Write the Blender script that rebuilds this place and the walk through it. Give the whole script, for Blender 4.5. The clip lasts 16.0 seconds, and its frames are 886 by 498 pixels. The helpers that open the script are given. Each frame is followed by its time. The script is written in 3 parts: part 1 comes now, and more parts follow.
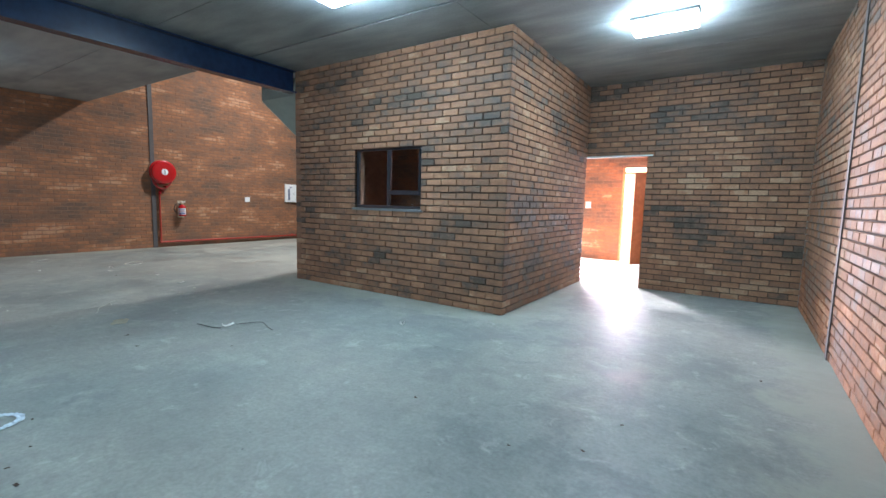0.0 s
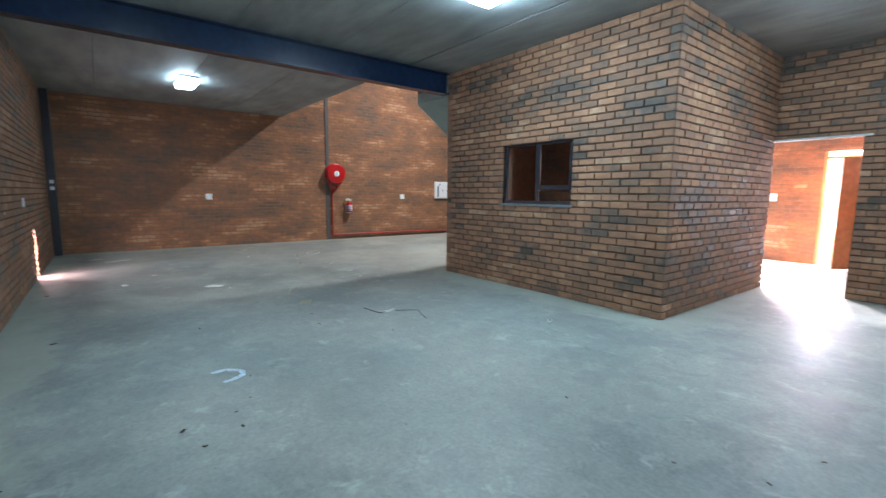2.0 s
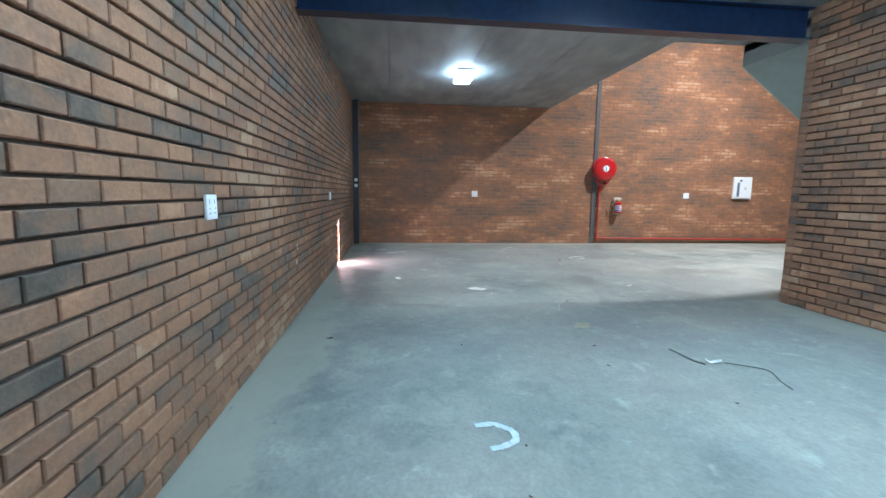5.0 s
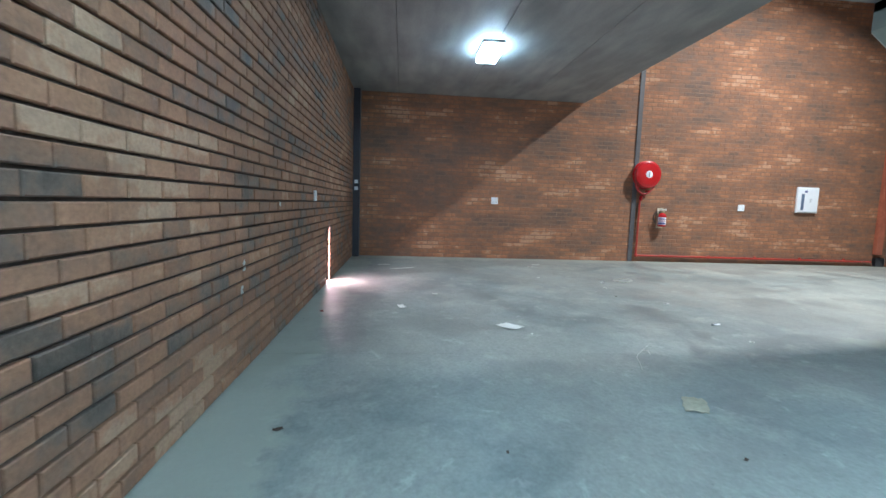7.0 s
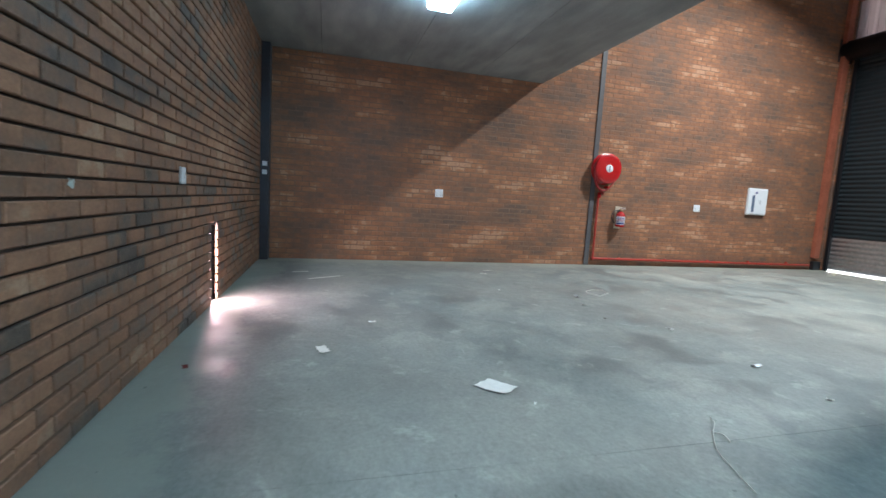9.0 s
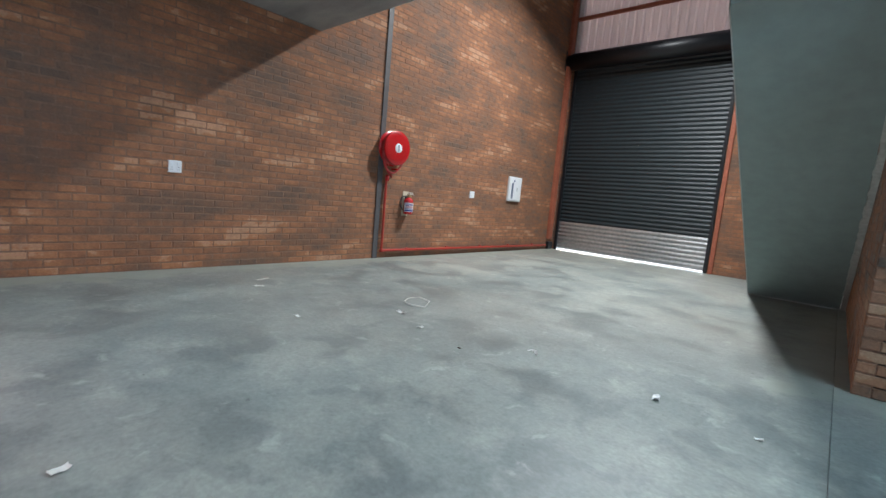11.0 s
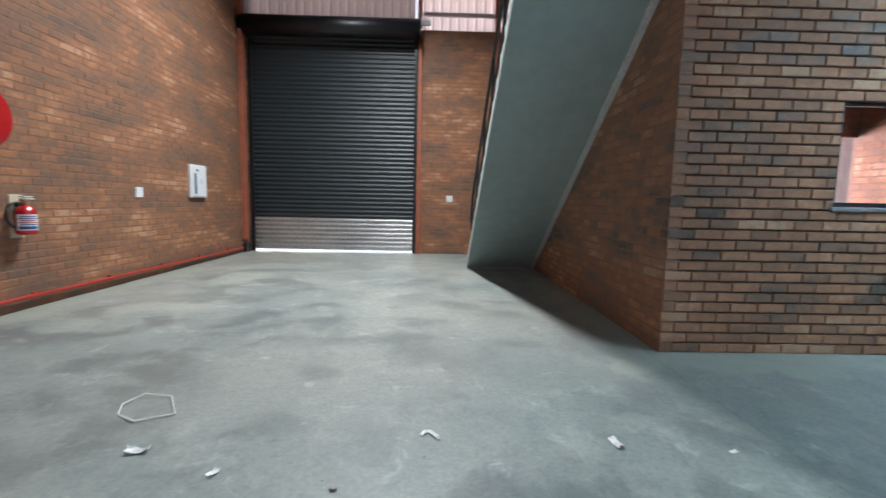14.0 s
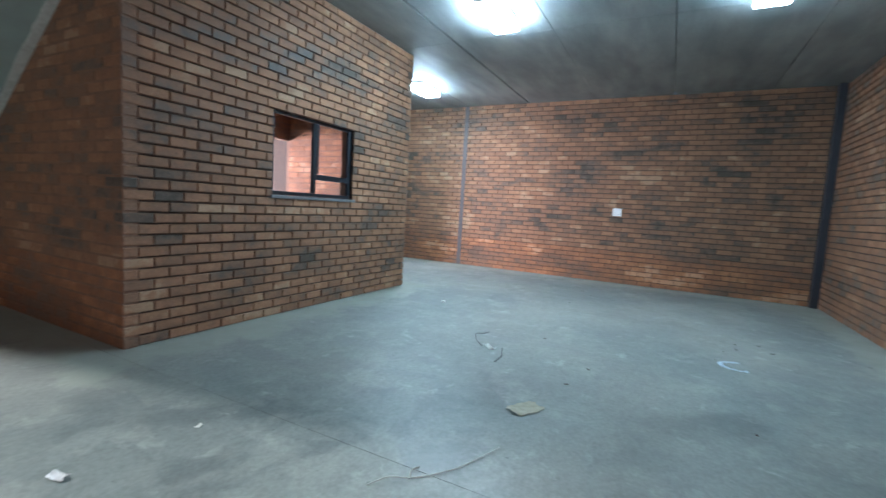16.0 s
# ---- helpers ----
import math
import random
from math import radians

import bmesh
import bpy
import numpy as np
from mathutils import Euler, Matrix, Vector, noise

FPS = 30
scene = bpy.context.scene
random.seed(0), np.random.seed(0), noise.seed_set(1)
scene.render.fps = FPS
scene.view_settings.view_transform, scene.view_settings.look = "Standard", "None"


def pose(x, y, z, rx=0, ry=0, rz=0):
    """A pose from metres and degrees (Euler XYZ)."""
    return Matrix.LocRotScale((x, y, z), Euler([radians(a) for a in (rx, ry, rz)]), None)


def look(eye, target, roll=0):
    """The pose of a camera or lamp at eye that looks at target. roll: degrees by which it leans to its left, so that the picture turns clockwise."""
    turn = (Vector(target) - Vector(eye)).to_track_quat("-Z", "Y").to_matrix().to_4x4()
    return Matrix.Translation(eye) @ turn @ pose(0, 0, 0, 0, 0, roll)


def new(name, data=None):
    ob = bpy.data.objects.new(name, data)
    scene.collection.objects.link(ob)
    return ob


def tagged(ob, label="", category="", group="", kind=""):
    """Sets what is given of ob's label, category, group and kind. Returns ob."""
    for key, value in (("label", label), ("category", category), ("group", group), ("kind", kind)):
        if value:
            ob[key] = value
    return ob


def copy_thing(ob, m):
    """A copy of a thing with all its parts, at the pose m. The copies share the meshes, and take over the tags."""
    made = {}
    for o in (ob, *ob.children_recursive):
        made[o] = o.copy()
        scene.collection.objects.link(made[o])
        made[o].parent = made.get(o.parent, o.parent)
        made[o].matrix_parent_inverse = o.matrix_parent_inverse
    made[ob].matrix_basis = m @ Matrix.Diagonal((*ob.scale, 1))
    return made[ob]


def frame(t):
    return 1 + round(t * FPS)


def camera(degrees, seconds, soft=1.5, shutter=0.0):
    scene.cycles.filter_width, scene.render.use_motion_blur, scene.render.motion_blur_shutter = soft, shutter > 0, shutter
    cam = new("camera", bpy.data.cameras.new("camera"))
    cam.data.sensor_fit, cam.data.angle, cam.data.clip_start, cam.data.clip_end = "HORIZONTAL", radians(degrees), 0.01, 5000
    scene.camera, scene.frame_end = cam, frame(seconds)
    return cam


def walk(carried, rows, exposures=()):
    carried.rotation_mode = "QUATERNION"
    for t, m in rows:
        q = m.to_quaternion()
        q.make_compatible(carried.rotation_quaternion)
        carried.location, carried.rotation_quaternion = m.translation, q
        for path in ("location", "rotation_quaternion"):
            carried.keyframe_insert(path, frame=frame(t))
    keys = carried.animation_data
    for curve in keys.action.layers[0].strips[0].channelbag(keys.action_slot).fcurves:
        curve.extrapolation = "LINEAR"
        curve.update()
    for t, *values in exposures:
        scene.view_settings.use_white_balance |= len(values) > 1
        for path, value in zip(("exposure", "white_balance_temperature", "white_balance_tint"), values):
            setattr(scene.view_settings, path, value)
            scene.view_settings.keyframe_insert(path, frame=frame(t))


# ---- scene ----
cam = camera(90.4, 16.0, soft=1.5, shutter=0.3)
PATH = [
    (0, (-0.373, -0.081, 1.328), (-1.483, 1.569, 1.114), 1.5),
    (0.5, (-0.383, -0.089, 1.322), (-1.525, 1.538, 1.104), 1.4),
    (1, (-0.368, -0.125, 1.321), (-1.632, 1.408, 1.089), 1.1),
    (1.5, (-0.379, -0.128, 1.327), (-1.783, 1.277, 1.091), 0.7),
    (2, (-0.414, -0.156, 1.336), (-1.983, 1.059, 1.088), 0.6),
    (2.5, (-0.488, -0.173, 1.323), (-2.196, 0.835, 1.068), 0.7),
    (3, (-0.611, -0.228, 1.309), (-2.393, 0.64, 1.044), 1.2),
    (3.5, (-0.816, -0.179, 1.297), (-2.676, 0.498, 1.009), 0.9),
    (4, (-1.092, -0.122, 1.297), (-3.021, 0.309, 0.994), 0.3),
    (6.5, (-2.865, 0.033, 1.133), (-4.846, 0.185, 0.9), 1.3),
    (7, (-3.29, 0.014, 1.129), (-5.27, 0.201, 0.922), 1.9),
    (7.5, (-3.668, 0.0, 1.117), (-5.641, 0.247, 0.896), 2.1),
    (8, (-4.072, 0.016, 1.134), (-6.046, 0.261, 0.924), 2.0),
    (8.5, (-4.472, 0.011, 1.117), (-6.433, 0.34, 0.901), 2.7),
    (9, (-4.871, 0.024, 1.101), (-6.79, 0.541, 0.88), 3.4),
    (9.5, (-5.257, 0.03, 1.102), (-7.1, 0.777, 0.894), 4.4),
    (9.7, (-5.422, 0.048, 1.102), (-7.189, 0.969, 0.927), 4.3),
    (11.8, (-7.312, 0.388, 1.182), (-8.438, 2.022, 0.936), 4.4),
    (12, (-7.465, 0.459, 1.18), (-8.524, 2.14, 0.95), 3.5),
    (12.5, (-7.769, 0.731, 1.12), (-8.536, 2.567, 0.92), 3.6),
    (13, (-7.965, 0.945, 1.10), (-8.472, 2.87, 0.922), 2.6),
    (13.5, (-8.12, 1.09, 1.13), (-8.427, 3.055, 0.947), 1.0),
    (14, (-8.27, 1.09, 1.19), (-8.221, 3.077, 0.978), 1.2),
    (14.5, (-8.313, 1.118, 1.192), (-7.765, 3.03, 0.981), 2.05),
    (15, (-8.263, 1.075, 1.161), (-7.135, 2.715, 0.966), 3.0),
    (15.5, (-8.181, 1.042, 1.174), (-6.66, 2.326, 0.982), 3.7),
    (16, (-8.133, 1.053, 1.184), (-6.365, 1.968, 0.997), 3.4),
]
walk(cam, [(t, look(eye, target, roll)) for t, eye, target, roll in PATH], [(0.0, 1.02, 5700, 9), (2.5, 1.02, 5700, 8), (4.0, 1.55, 5500, 7), (6.5, 1.60, 5300, 6), (7.5, 1.34, 5300, 5), (9.0, 1.30, 5350, 5), (12.5, 1.18, 5500, 7), (14.0, 1.20, 5500, 7), (15.5, 1.26, 5450, 6), (16.0, 1.12, 5500, 7)])

# ---- plan, in metres ----
XW, XE, YS, YN = -12.45, 0.37, -0.985, 11.19
BX0, BX1, BY = -6.4, -2.6285, 4.55
YD, H, ROOF = 7.61, 3.31, 6.8
SLAB_Y = 3.75
COURSE, BL, BH, GAP = 0.0849, 0.2205, 0.0715, 0.0085

# ---- light ----
SUN_DIR = Vector((0.71, -1.0, -0.45)).normalized()
world = bpy.data.worlds.new("sky")
scene.world = world
world.use_nodes = True
_sky = world.node_tree.nodes.new("ShaderNodeTexSky")
_sky.sky_type = "NISHITA"
_sky.sun_disc = False
_sky.sun_elevation = radians(20)
_sky.sun_rotation = radians(-35)
world.node_tree.links.new(_sky.outputs[0], world.node_tree.nodes["Background"].inputs[0])
world.node_tree.nodes["Background"].inputs[1].default_value = 0.15
# the second and third glow dim two like fittings to balance the light
LAMP_GLOW, LAMP_GLOW_MID, LAMP_GLOW_LOW = 80.0, 42.0, 25.0
SKYLIGHT_WATTS = 250.0

_sun = new("sun", bpy.data.lights.new("sun", "SUN"))
_sun.data.energy, _sun.data.angle, _sun.data.color = 5.0, radians(0.5), (1.0, 0.92, 0.84)
_sun.matrix_world = look((0, 0, 20), Vector((0, 0, 20)) + SUN_DIR)


def area(name, eye, target, sx, sy, watts, colour):
    d = bpy.data.lights.new(name, "AREA")
    d.shape, d.size, d.size_y, d.energy, d.color = "RECTANGLE", sx, sy, watts, colour
    o = new(name, d)
    o.matrix_world = look(eye, target)
    return o


# daylight in the roof's translucent sheets, in the entrance glazing and in the wall slot
area("skylight_daylight", (-9.12, 7.9, 6.72), (-9.2, 6.7, 0), 0.5, 0.32, SKYLIGHT_WATTS, (1.0, 0.92, 0.81)).data.spread = radians(146)
area("entrance_daylight", (-4.6, 11.12, 1.25), (-4.6, 8, 0.9), 1.2, 2.0, 850.0, (1.0, 0.78, 0.79))
area("doorway_daylight", (-2.27, 11.12, 1.1), (-1.7, 7, 0.6), 0.8, 2.0, 300.0, (1.0, 0.78, 0.79))
area("slot_daylight", (-9.41, YS - 0.03, 0.37), (-9.41, 1, 0.37), 0.22, 0.72, 16.0, (1.0, 0.60, 0.56))

# ---- materials ----
def mat(name):
    m = bpy.data.materials.new(name)
    m.use_nodes = True
    return m, m.node_tree.nodes, m.node_tree.links, m.node_tree.nodes["Principled BSDF"]


def ramp(nodes, links, fac, stops):
    r = nodes.new("ShaderNodeValToRGB")
    while len(r.color_ramp.elements) < len(stops):
        r.color_ramp.elements.new(0.5)
    for e, (p, c) in zip(r.color_ramp.elements, stops):
        e.position = p
        e.color = (*c, 1) if len(c) == 3 else (c[0], c[0], c[0], 1)
    links.new(fac, r.inputs[0])
    return r.outputs[0]


def noise_tex(nodes, links, vec, scale, detail=4.0, rough=0.55):
    n = nodes.new("ShaderNodeTexNoise")
    n.inputs["Scale"].default_value, n.inputs["Detail"].default_value, n.inputs["Roughness"].default_value = scale, detail, rough
    if vec is not None:
        links.new(vec, n.inputs["Vector"])
    return n.outputs["Fac"]


def mix(nodes, links, kind, fac, a, b):
    m = nodes.new("ShaderNodeMix")
    m.data_type, m.blend_type = "RGBA", kind
    for sock, v in ((m.inputs[0], fac), (m.inputs[6], a), (m.inputs[7], b)):
        if isinstance(v, (int, float)):
            sock.default_value = v
        elif isinstance(v, tuple):
            sock.default_value = (*v, 1)
        else:
            links.new(v, sock)
    return m.outputs[2]


def math_node(nodes, links, op, a, b):
    m = nodes.new("ShaderNodeMath")
    m.operation = op
    for sock, v in ((m.inputs[0], a), (m.inputs[1], b)):
        if isinstance(v, (int, float)):
            sock.default_value = v
        else:
            links.new(v, sock)
    return m.outputs[0]


def bump(nodes, links, bsdf, height, strength, dist):
    b = nodes.new("ShaderNodeBump")
    b.inputs["Strength"].default_value, b.inputs["Distance"].default_value = strength, dist
    links.new(height, b.inputs["Height"])
    links.new(b.outputs[0], bsdf.inputs["Normal"])


def brick_material(name, tones, single, cluster, own=0.78):
    """Burnt face brick: each brick its own tone, slate-dark ones in drifts."""
    m, n, l, b = mat(name)
    pos = n.new("ShaderNodeNewGeometry")
    if single:
        rnd = n.new("ShaderNodeObjectInfo").outputs["Random"]
    else:
        rnd = pos.outputs["Random Per Island"]
    stretch = n.new("ShaderNodeMapping")
    stretch.inputs["Scale"].default_value = (0.75, 0.75, 2.2)
    l.new(pos.outputs["Position"], stretch.inputs["Vector"])
    drift = noise_tex(n, l, stretch.outputs[0], 1.15, 3.0)
    sel = math_node(n, l, "ADD", math_node(n, l, "ADD", math_node(n, l, "MULTIPLY", rnd, own), (1 - own) / 2), math_node(n, l, "MULTIPLY", math_node(n, l, "SUBTRACT", drift, 0.5), cluster))
    blotch = noise_tex(n, l, pos.outputs["Position"], 9.0, 3.0, 0.6)
    sel = math_node(n, l, "ADD", sel, math_node(n, l, "MULTIPLY", math_node(n, l, "SUBTRACT", blotch, 0.47), 0.8))
    base = ramp(n, l, sel, tones)
    grain = noise_tex(n, l, pos.outputs["Position"], 55.0, 5.0, 0.7)
    base = mix(n, l, "MULTIPLY", 0.75, base, ramp(n, l, grain, [(0.25, (0.62,)), (0.75, (1.25,))]))
    smear = noise_tex(n, l, pos.outputs["Position"], 7.0, 3.0)
    base = mix(n, l, "MIX", ramp(n, l, smear, [(0.52, (0.0,)), (0.8, (0.45,))]), base, (0.13, 0.10, 0.085))
    dust = noise_tex(n, l, pos.outputs["Position"], 17.0, 4.0, 0.65)
    base = mix(n, l, "MIX", ramp(n, l, dust, [(0.66, (0.0,)), (0.85, (0.35,))]), base, (0.5, 0.43, 0.36))
    l.new(base, b.inputs["Base Color"])
    l.new(ramp(n, l, sel, [(0.2, (0.52,)), (0.5, (0.74,))]), b.inputs["Roughness"])
    b.inputs["Specular IOR Level"].default_value = 0.22
    bump(n, l, b, grain, 0.5, 0.005)
    return m


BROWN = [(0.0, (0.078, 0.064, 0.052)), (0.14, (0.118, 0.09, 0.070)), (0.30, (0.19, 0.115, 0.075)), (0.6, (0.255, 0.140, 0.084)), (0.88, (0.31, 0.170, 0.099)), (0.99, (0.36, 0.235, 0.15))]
ORANGE = [(0.0, (0.14, 0.093, 0.068)), (0.2, (0.18, 0.107, 0.071)), (0.42, (0.235, 0.122, 0.072)), (0.68, (0.30, 0.143, 0.076)), (0.9, (0.385, 0.18, 0.09)), (0.99, (0.46, 0.26, 0.155))]
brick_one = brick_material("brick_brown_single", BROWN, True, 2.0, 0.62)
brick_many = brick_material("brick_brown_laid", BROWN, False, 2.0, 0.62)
brick_red_one = brick_material("brick_orange_single", ORANGE, True, 2.7, 0.36)
brick_red_many = brick_material("brick_orange_laid", ORANGE, False, 2.7, 0.36)


def plain(name, colour, rough=0.5, metal=0.0, grain=30.0, vary=0.2, relief=0.1, coat=0.0):
    m, n, l, b = mat(name)
    pos = n.new("ShaderNodeNewGeometry").outputs["Position"]
    f = noise_tex(n, l, pos, grain, 5.0)
    g = noise_tex(n, l, pos, grain * 0.12, 3.0)
    c = mix(n, l, "MULTIPLY", 1.0, colour, ramp(n, l, f, [(0.3, (1 - vary,)), (0.7, (1 + vary * 0.4,))]))
    c = mix(n, l, "MULTIPLY", 1.0, c, ramp(n, l, g, [(0.3, (1 - vary,)), (0.7, (1.0,))]))
    l.new(c, b.inputs["Base Color"])
    b.inputs["Roughness"].default_value, b.inputs["Metallic"].default_value, b.inputs["Coat Weight"].default_value = rough, metal, coat
    if relief:
        bump(n, l, b, f, relief, 0.003)
    return m


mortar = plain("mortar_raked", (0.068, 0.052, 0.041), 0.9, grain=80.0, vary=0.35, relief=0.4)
mortar_red = plain("mortar_flush_red", (0.25, 0.148, 0.097), 0.9, grain=80.0, vary=0.3, relief=0.4)
plaster = plain("plaster_bagged", (0.34, 0.31, 0.28), 0.8)
beam_paint = plain("beam_blue_enamel", (0.012, 0.030, 0.078), 0.26, grain=12.0, vary=0.25, relief=0.05)
column_paint = plain("column_charcoal_enamel", (0.035, 0.038, 0.05), 0.45)
column_grey = plain("column_grey_oxide", (0.095, 0.09, 0.095), 0.55)
window_paint = plain("window_charcoal", (0.012, 0.016, 0.022), 0.35, vary=0.1, relief=0.02)
sill_stone = plain("sill_slate_brick", (0.16, 0.17, 0.18), 0.6)
white_plastic = plain("white_plastic", (0.77, 0.80, 0.83), 0.35, vary=0.04, relief=0.0)
grey_blue = plain("blue_grey_print", (0.10, 0.14, 0.22), 0.45, vary=0.05, relief=0.0)
grey_plastic = plain("grey_print", (0.22, 0.24, 0.28), 0.5, vary=0.05, relief=0.0)
red_enamel = plain("red_enamel", (0.46, 0.011, 0.014), 0.22, vary=0.12, relief=0.0, coat=0.5)
red_pipe = plain("red_pipe_paint", (0.42, 0.035, 0.02), 0.4, vary=0.2)
red_rubber = plain("red_hose", (0.33, 0.015, 0.015), 0.5, vary=0.15)
oxide = plain("red_oxide_steel", (0.42, 0.13, 0.07), 0.6, vary=0.3)
slat_dark = plain("slat_charcoal", (0.014, 0.023, 0.028), 0.46, grain=9.0, vary=0.2, relief=0.02)
galvanised = plain("slat_galvanised", (0.55, 0.56, 0.57), 0.34, 0.85, grain=14.0, vary=0.2, relief=0.02)
black_steel = plain("black_steel", (0.012, 0.013, 0.016), 0.4)
soffit_paint = plain("stair_soffit_cement", (0.29, 0.375, 0.36), 0.75, grain=6.0, vary=0.10, relief=0.15)
cement_pale = plain("cement_pale", (0.55, 0.60, 0.57), 0.85, grain=25.0, vary=0.2, relief=0.5)
wood = plain("door_wood", (0.52, 0.24, 0.11), 0.45, grain=10.0, vary=0.25)
brass = plain("brass", (0.6, 0.5, 0.3), 0.3, 0.9)
paper = plain("paper_scrap", (0.78, 0.78, 0.74), 0.7, vary=0.08)
card_pale = plain("cream_board", (0.62, 0.55, 0.40), 0.7, vary=0.12)
card = plain("card_scrap", (0.42, 0.38, 0.28), 0.8, vary=0.2)
foil = plain("foil_scrap", (0.8, 0.8, 0.8), 0.3, 0.0)
wire_dark = plain("wire_dark", (0.05, 0.05, 0.05), 0.5)
wire_pale = plain("wire_pale", (0.55, 0.55, 0.5), 0.5)
leaf_dark = plain("dry_leaf", (0.06, 0.035, 0.02), 0.8)
leaf_red = plain("dry_red_leaf", (0.2, 0.03, 0.02), 0.7)
blue_film = plain("blue_white_film", (0.60, 0.70, 0.80), 0.3)
label_red = plain("label_red", (0.42, 0.04, 0.05), 0.4)
label_blue = plain("label_blue", (0.03, 0.05, 0.25), 0.4)
ground_mat = plain("outside_paving", (0.62, 0.55, 0.49), 0.9, grain=3.0, vary=0.2)
roof_mat = plain("roof_sheet", (0.20, 0.20, 0.21), 0.5, 0.3)


def concrete_floor():
    m, n, l, b = mat("power_floated_concrete")
    pos = n.new("ShaderNodeNewGeometry").outputs["Position"]
    big = noise_tex(n, l, pos, 0.75, 6.0, 0.62)
    mid = noise_tex(n, l, pos, 2.3, 6.0, 0.65)
    fine = noise_tex(n, l, pos, 38.0, 5.0, 0.7)
    warp = n.new("ShaderNodeTexNoise")
    warp.inputs["Scale"].default_value, warp.inputs["Detail"].default_value = 1.7, 3.0
    l.new(pos, warp.inputs["Vector"])
    bent = n.new("ShaderNodeVectorMath")
    bent.operation = "MULTIPLY_ADD"
    l.new(warp.outputs["Color"], bent.inputs[0])
    bent.inputs[1].default_value = (0.55, 0.55, 0.0)
    l.new(pos, bent.inputs[2])
    pool = noise_tex(n, l, bent.outputs[0], 1.9, 5.0, 0.6)
    c = ramp(n, l, big, [(0.35, (0.185, 0.208, 0.20)), (0.47, (0.225, 0.248, 0.234)), (0.58, (0.27, 0.288, 0.264)), (0.70, (0.33, 0.34, 0.305))])
    c = mix(n, l, "MIX", ramp(n, l, pool, [(0.38, (0.62,)), (0.43, (0.4,)), (0.49, (0.0,))]), c, (0.115, 0.134, 0.138))
    c = mix(n, l, "MIX", ramp(n, l, mid, [(0.54, (0.0,)), (0.66, (0.5,))]), c, (0.37, 0.385, 0.345))
    c = mix(n, l, "MIX", ramp(n, l, noise_tex(n, l, pos, 0.35, 3.0), [(0.45, (0.0,)), (0.62, (0.5,))]), c, (0.30, 0.295, 0.262))
    c = mix(n, l, "MULTIPLY", 0.8, c, ramp(n, l, fine, [(0.3, (0.72,)), (0.7, (1.12,))]))
    grit = noise_tex(n, l, pos, 11.0, 6.0, 0.7)
    c = mix(n, l, "MULTIPLY", 0.4, c, ramp(n, l, grit, [(0.34, (0.70,)), (0.52, (1.0,)), (0.7, (1.15,))]))
    spots = noise_tex(n, l, bent.outputs[0], 4.5, 6.0, 0.65)
    c = mix(n, l, "MIX", ramp(n, l, spots, [(0.60, (0.0,)), (0.70, (0.4,))]), c, (0.50, 0.52, 0.48))
    # hand-trowelled margin along the foot of the walls
    axes = n.new("ShaderNodeSeparateXYZ")
    l.new(pos, axes.inputs[0])
    x, y = axes.outputs[0], axes.outputs[1]
    aside = math_node(n, l, "SUBTRACT", math_node(n, l, "ABSOLUTE", math_node(n, l, "SUBTRACT", x, (BX0 + BX1) / 2), 0), (BX1 - BX0) / 2)
    edge = math_node(n, l, "MAXIMUM", aside, math_node(n, l, "SUBTRACT", BY, y))
    for gap in (math_node(n, l, "SUBTRACT", y, YS), math_node(n, l, "SUBTRACT", x, XW), math_node(n, l, "SUBTRACT", XE, x)):
        edge = math_node(n, l, "MINIMUM", edge, gap)
    edge = math_node(n, l, "ADD", edge, math_node(n, l, "MULTIPLY", math_node(n, l, "SUBTRACT", mid, 0.5), 1.3))
    c = mix(n, l, "MIX", ramp(n, l, edge, [(0.28, (0.8,)), (0.46, (0.0,))]), c, (0.30, 0.315, 0.268))
    fleck = noise_tex(n, l, pos, 16.0, 2.0, 0.5)
    c = mix(n, l, "MIX", ramp(n, l, fleck, [(0.74, (0.0,)), (0.77, (0.6,))]), c, (0.08, 0.085, 0.085))
    l.new(c, b.inputs["Base Color"])
    l.new(ramp(n, l, pool, [(0.38, (0.40,)), (0.60, (0.60,))]), b.inputs["Roughness"])
    bump(n, l, b, grit, 0.18, 0.008)
    return m


def concrete_ceiling():
    m, n, l, b = mat("off_shutter_concrete")
    geo = n.new("ShaderNodeNewGeometry").outputs["Position"]
    mp = n.new("ShaderNodeMapping")
    mp.inputs["Scale"].default_value = (0.55, 1.9, 1.0)
    l.new(geo, mp.inputs["Vector"])
    streak = noise_tex(n, l, mp.outputs[0], 2.0, 5.0, 0.5)
    blot = noise_tex(n, l, geo, 0.8, 4.0)
    fine = noise_tex(n, l, geo, 45.0, 4.0)
    c = ramp(n, l, streak, [(0.3, (0.21, 0.236, 0.237)), (0.5, (0.28, 0.305, 0.303)), (0.7, (0.36, 0.38, 0.373))])
    c = mix(n, l, "MULTIPLY", 0.8, c, ramp(n, l, blot, [(0.3, (0.72,)), (0.65, (1.05,))]))
    c = mix(n, l, "MULTIPLY", 0.5, c, ramp(n, l, fine, [(0.3, (0.8,)), (0.7, (1.1,))]))
    l.new(c, b.inputs["Base Color"])
    b.inputs["Roughness"].default_value = 0.62
    bump(n, l, b, streak, 0.25, 0.006)
    return m


def clear_glass():
    m, n, l, b = mat("window_glass")
    b.inputs["Transmission Weight"].default_value = 1.0
    b.inputs["Roughness"].default_value = 0.0
    b.inputs["IOR"].default_value = 1.45
    b.inputs["Base Color"].default_value = (0.95, 0.97, 0.97, 1)
    return m


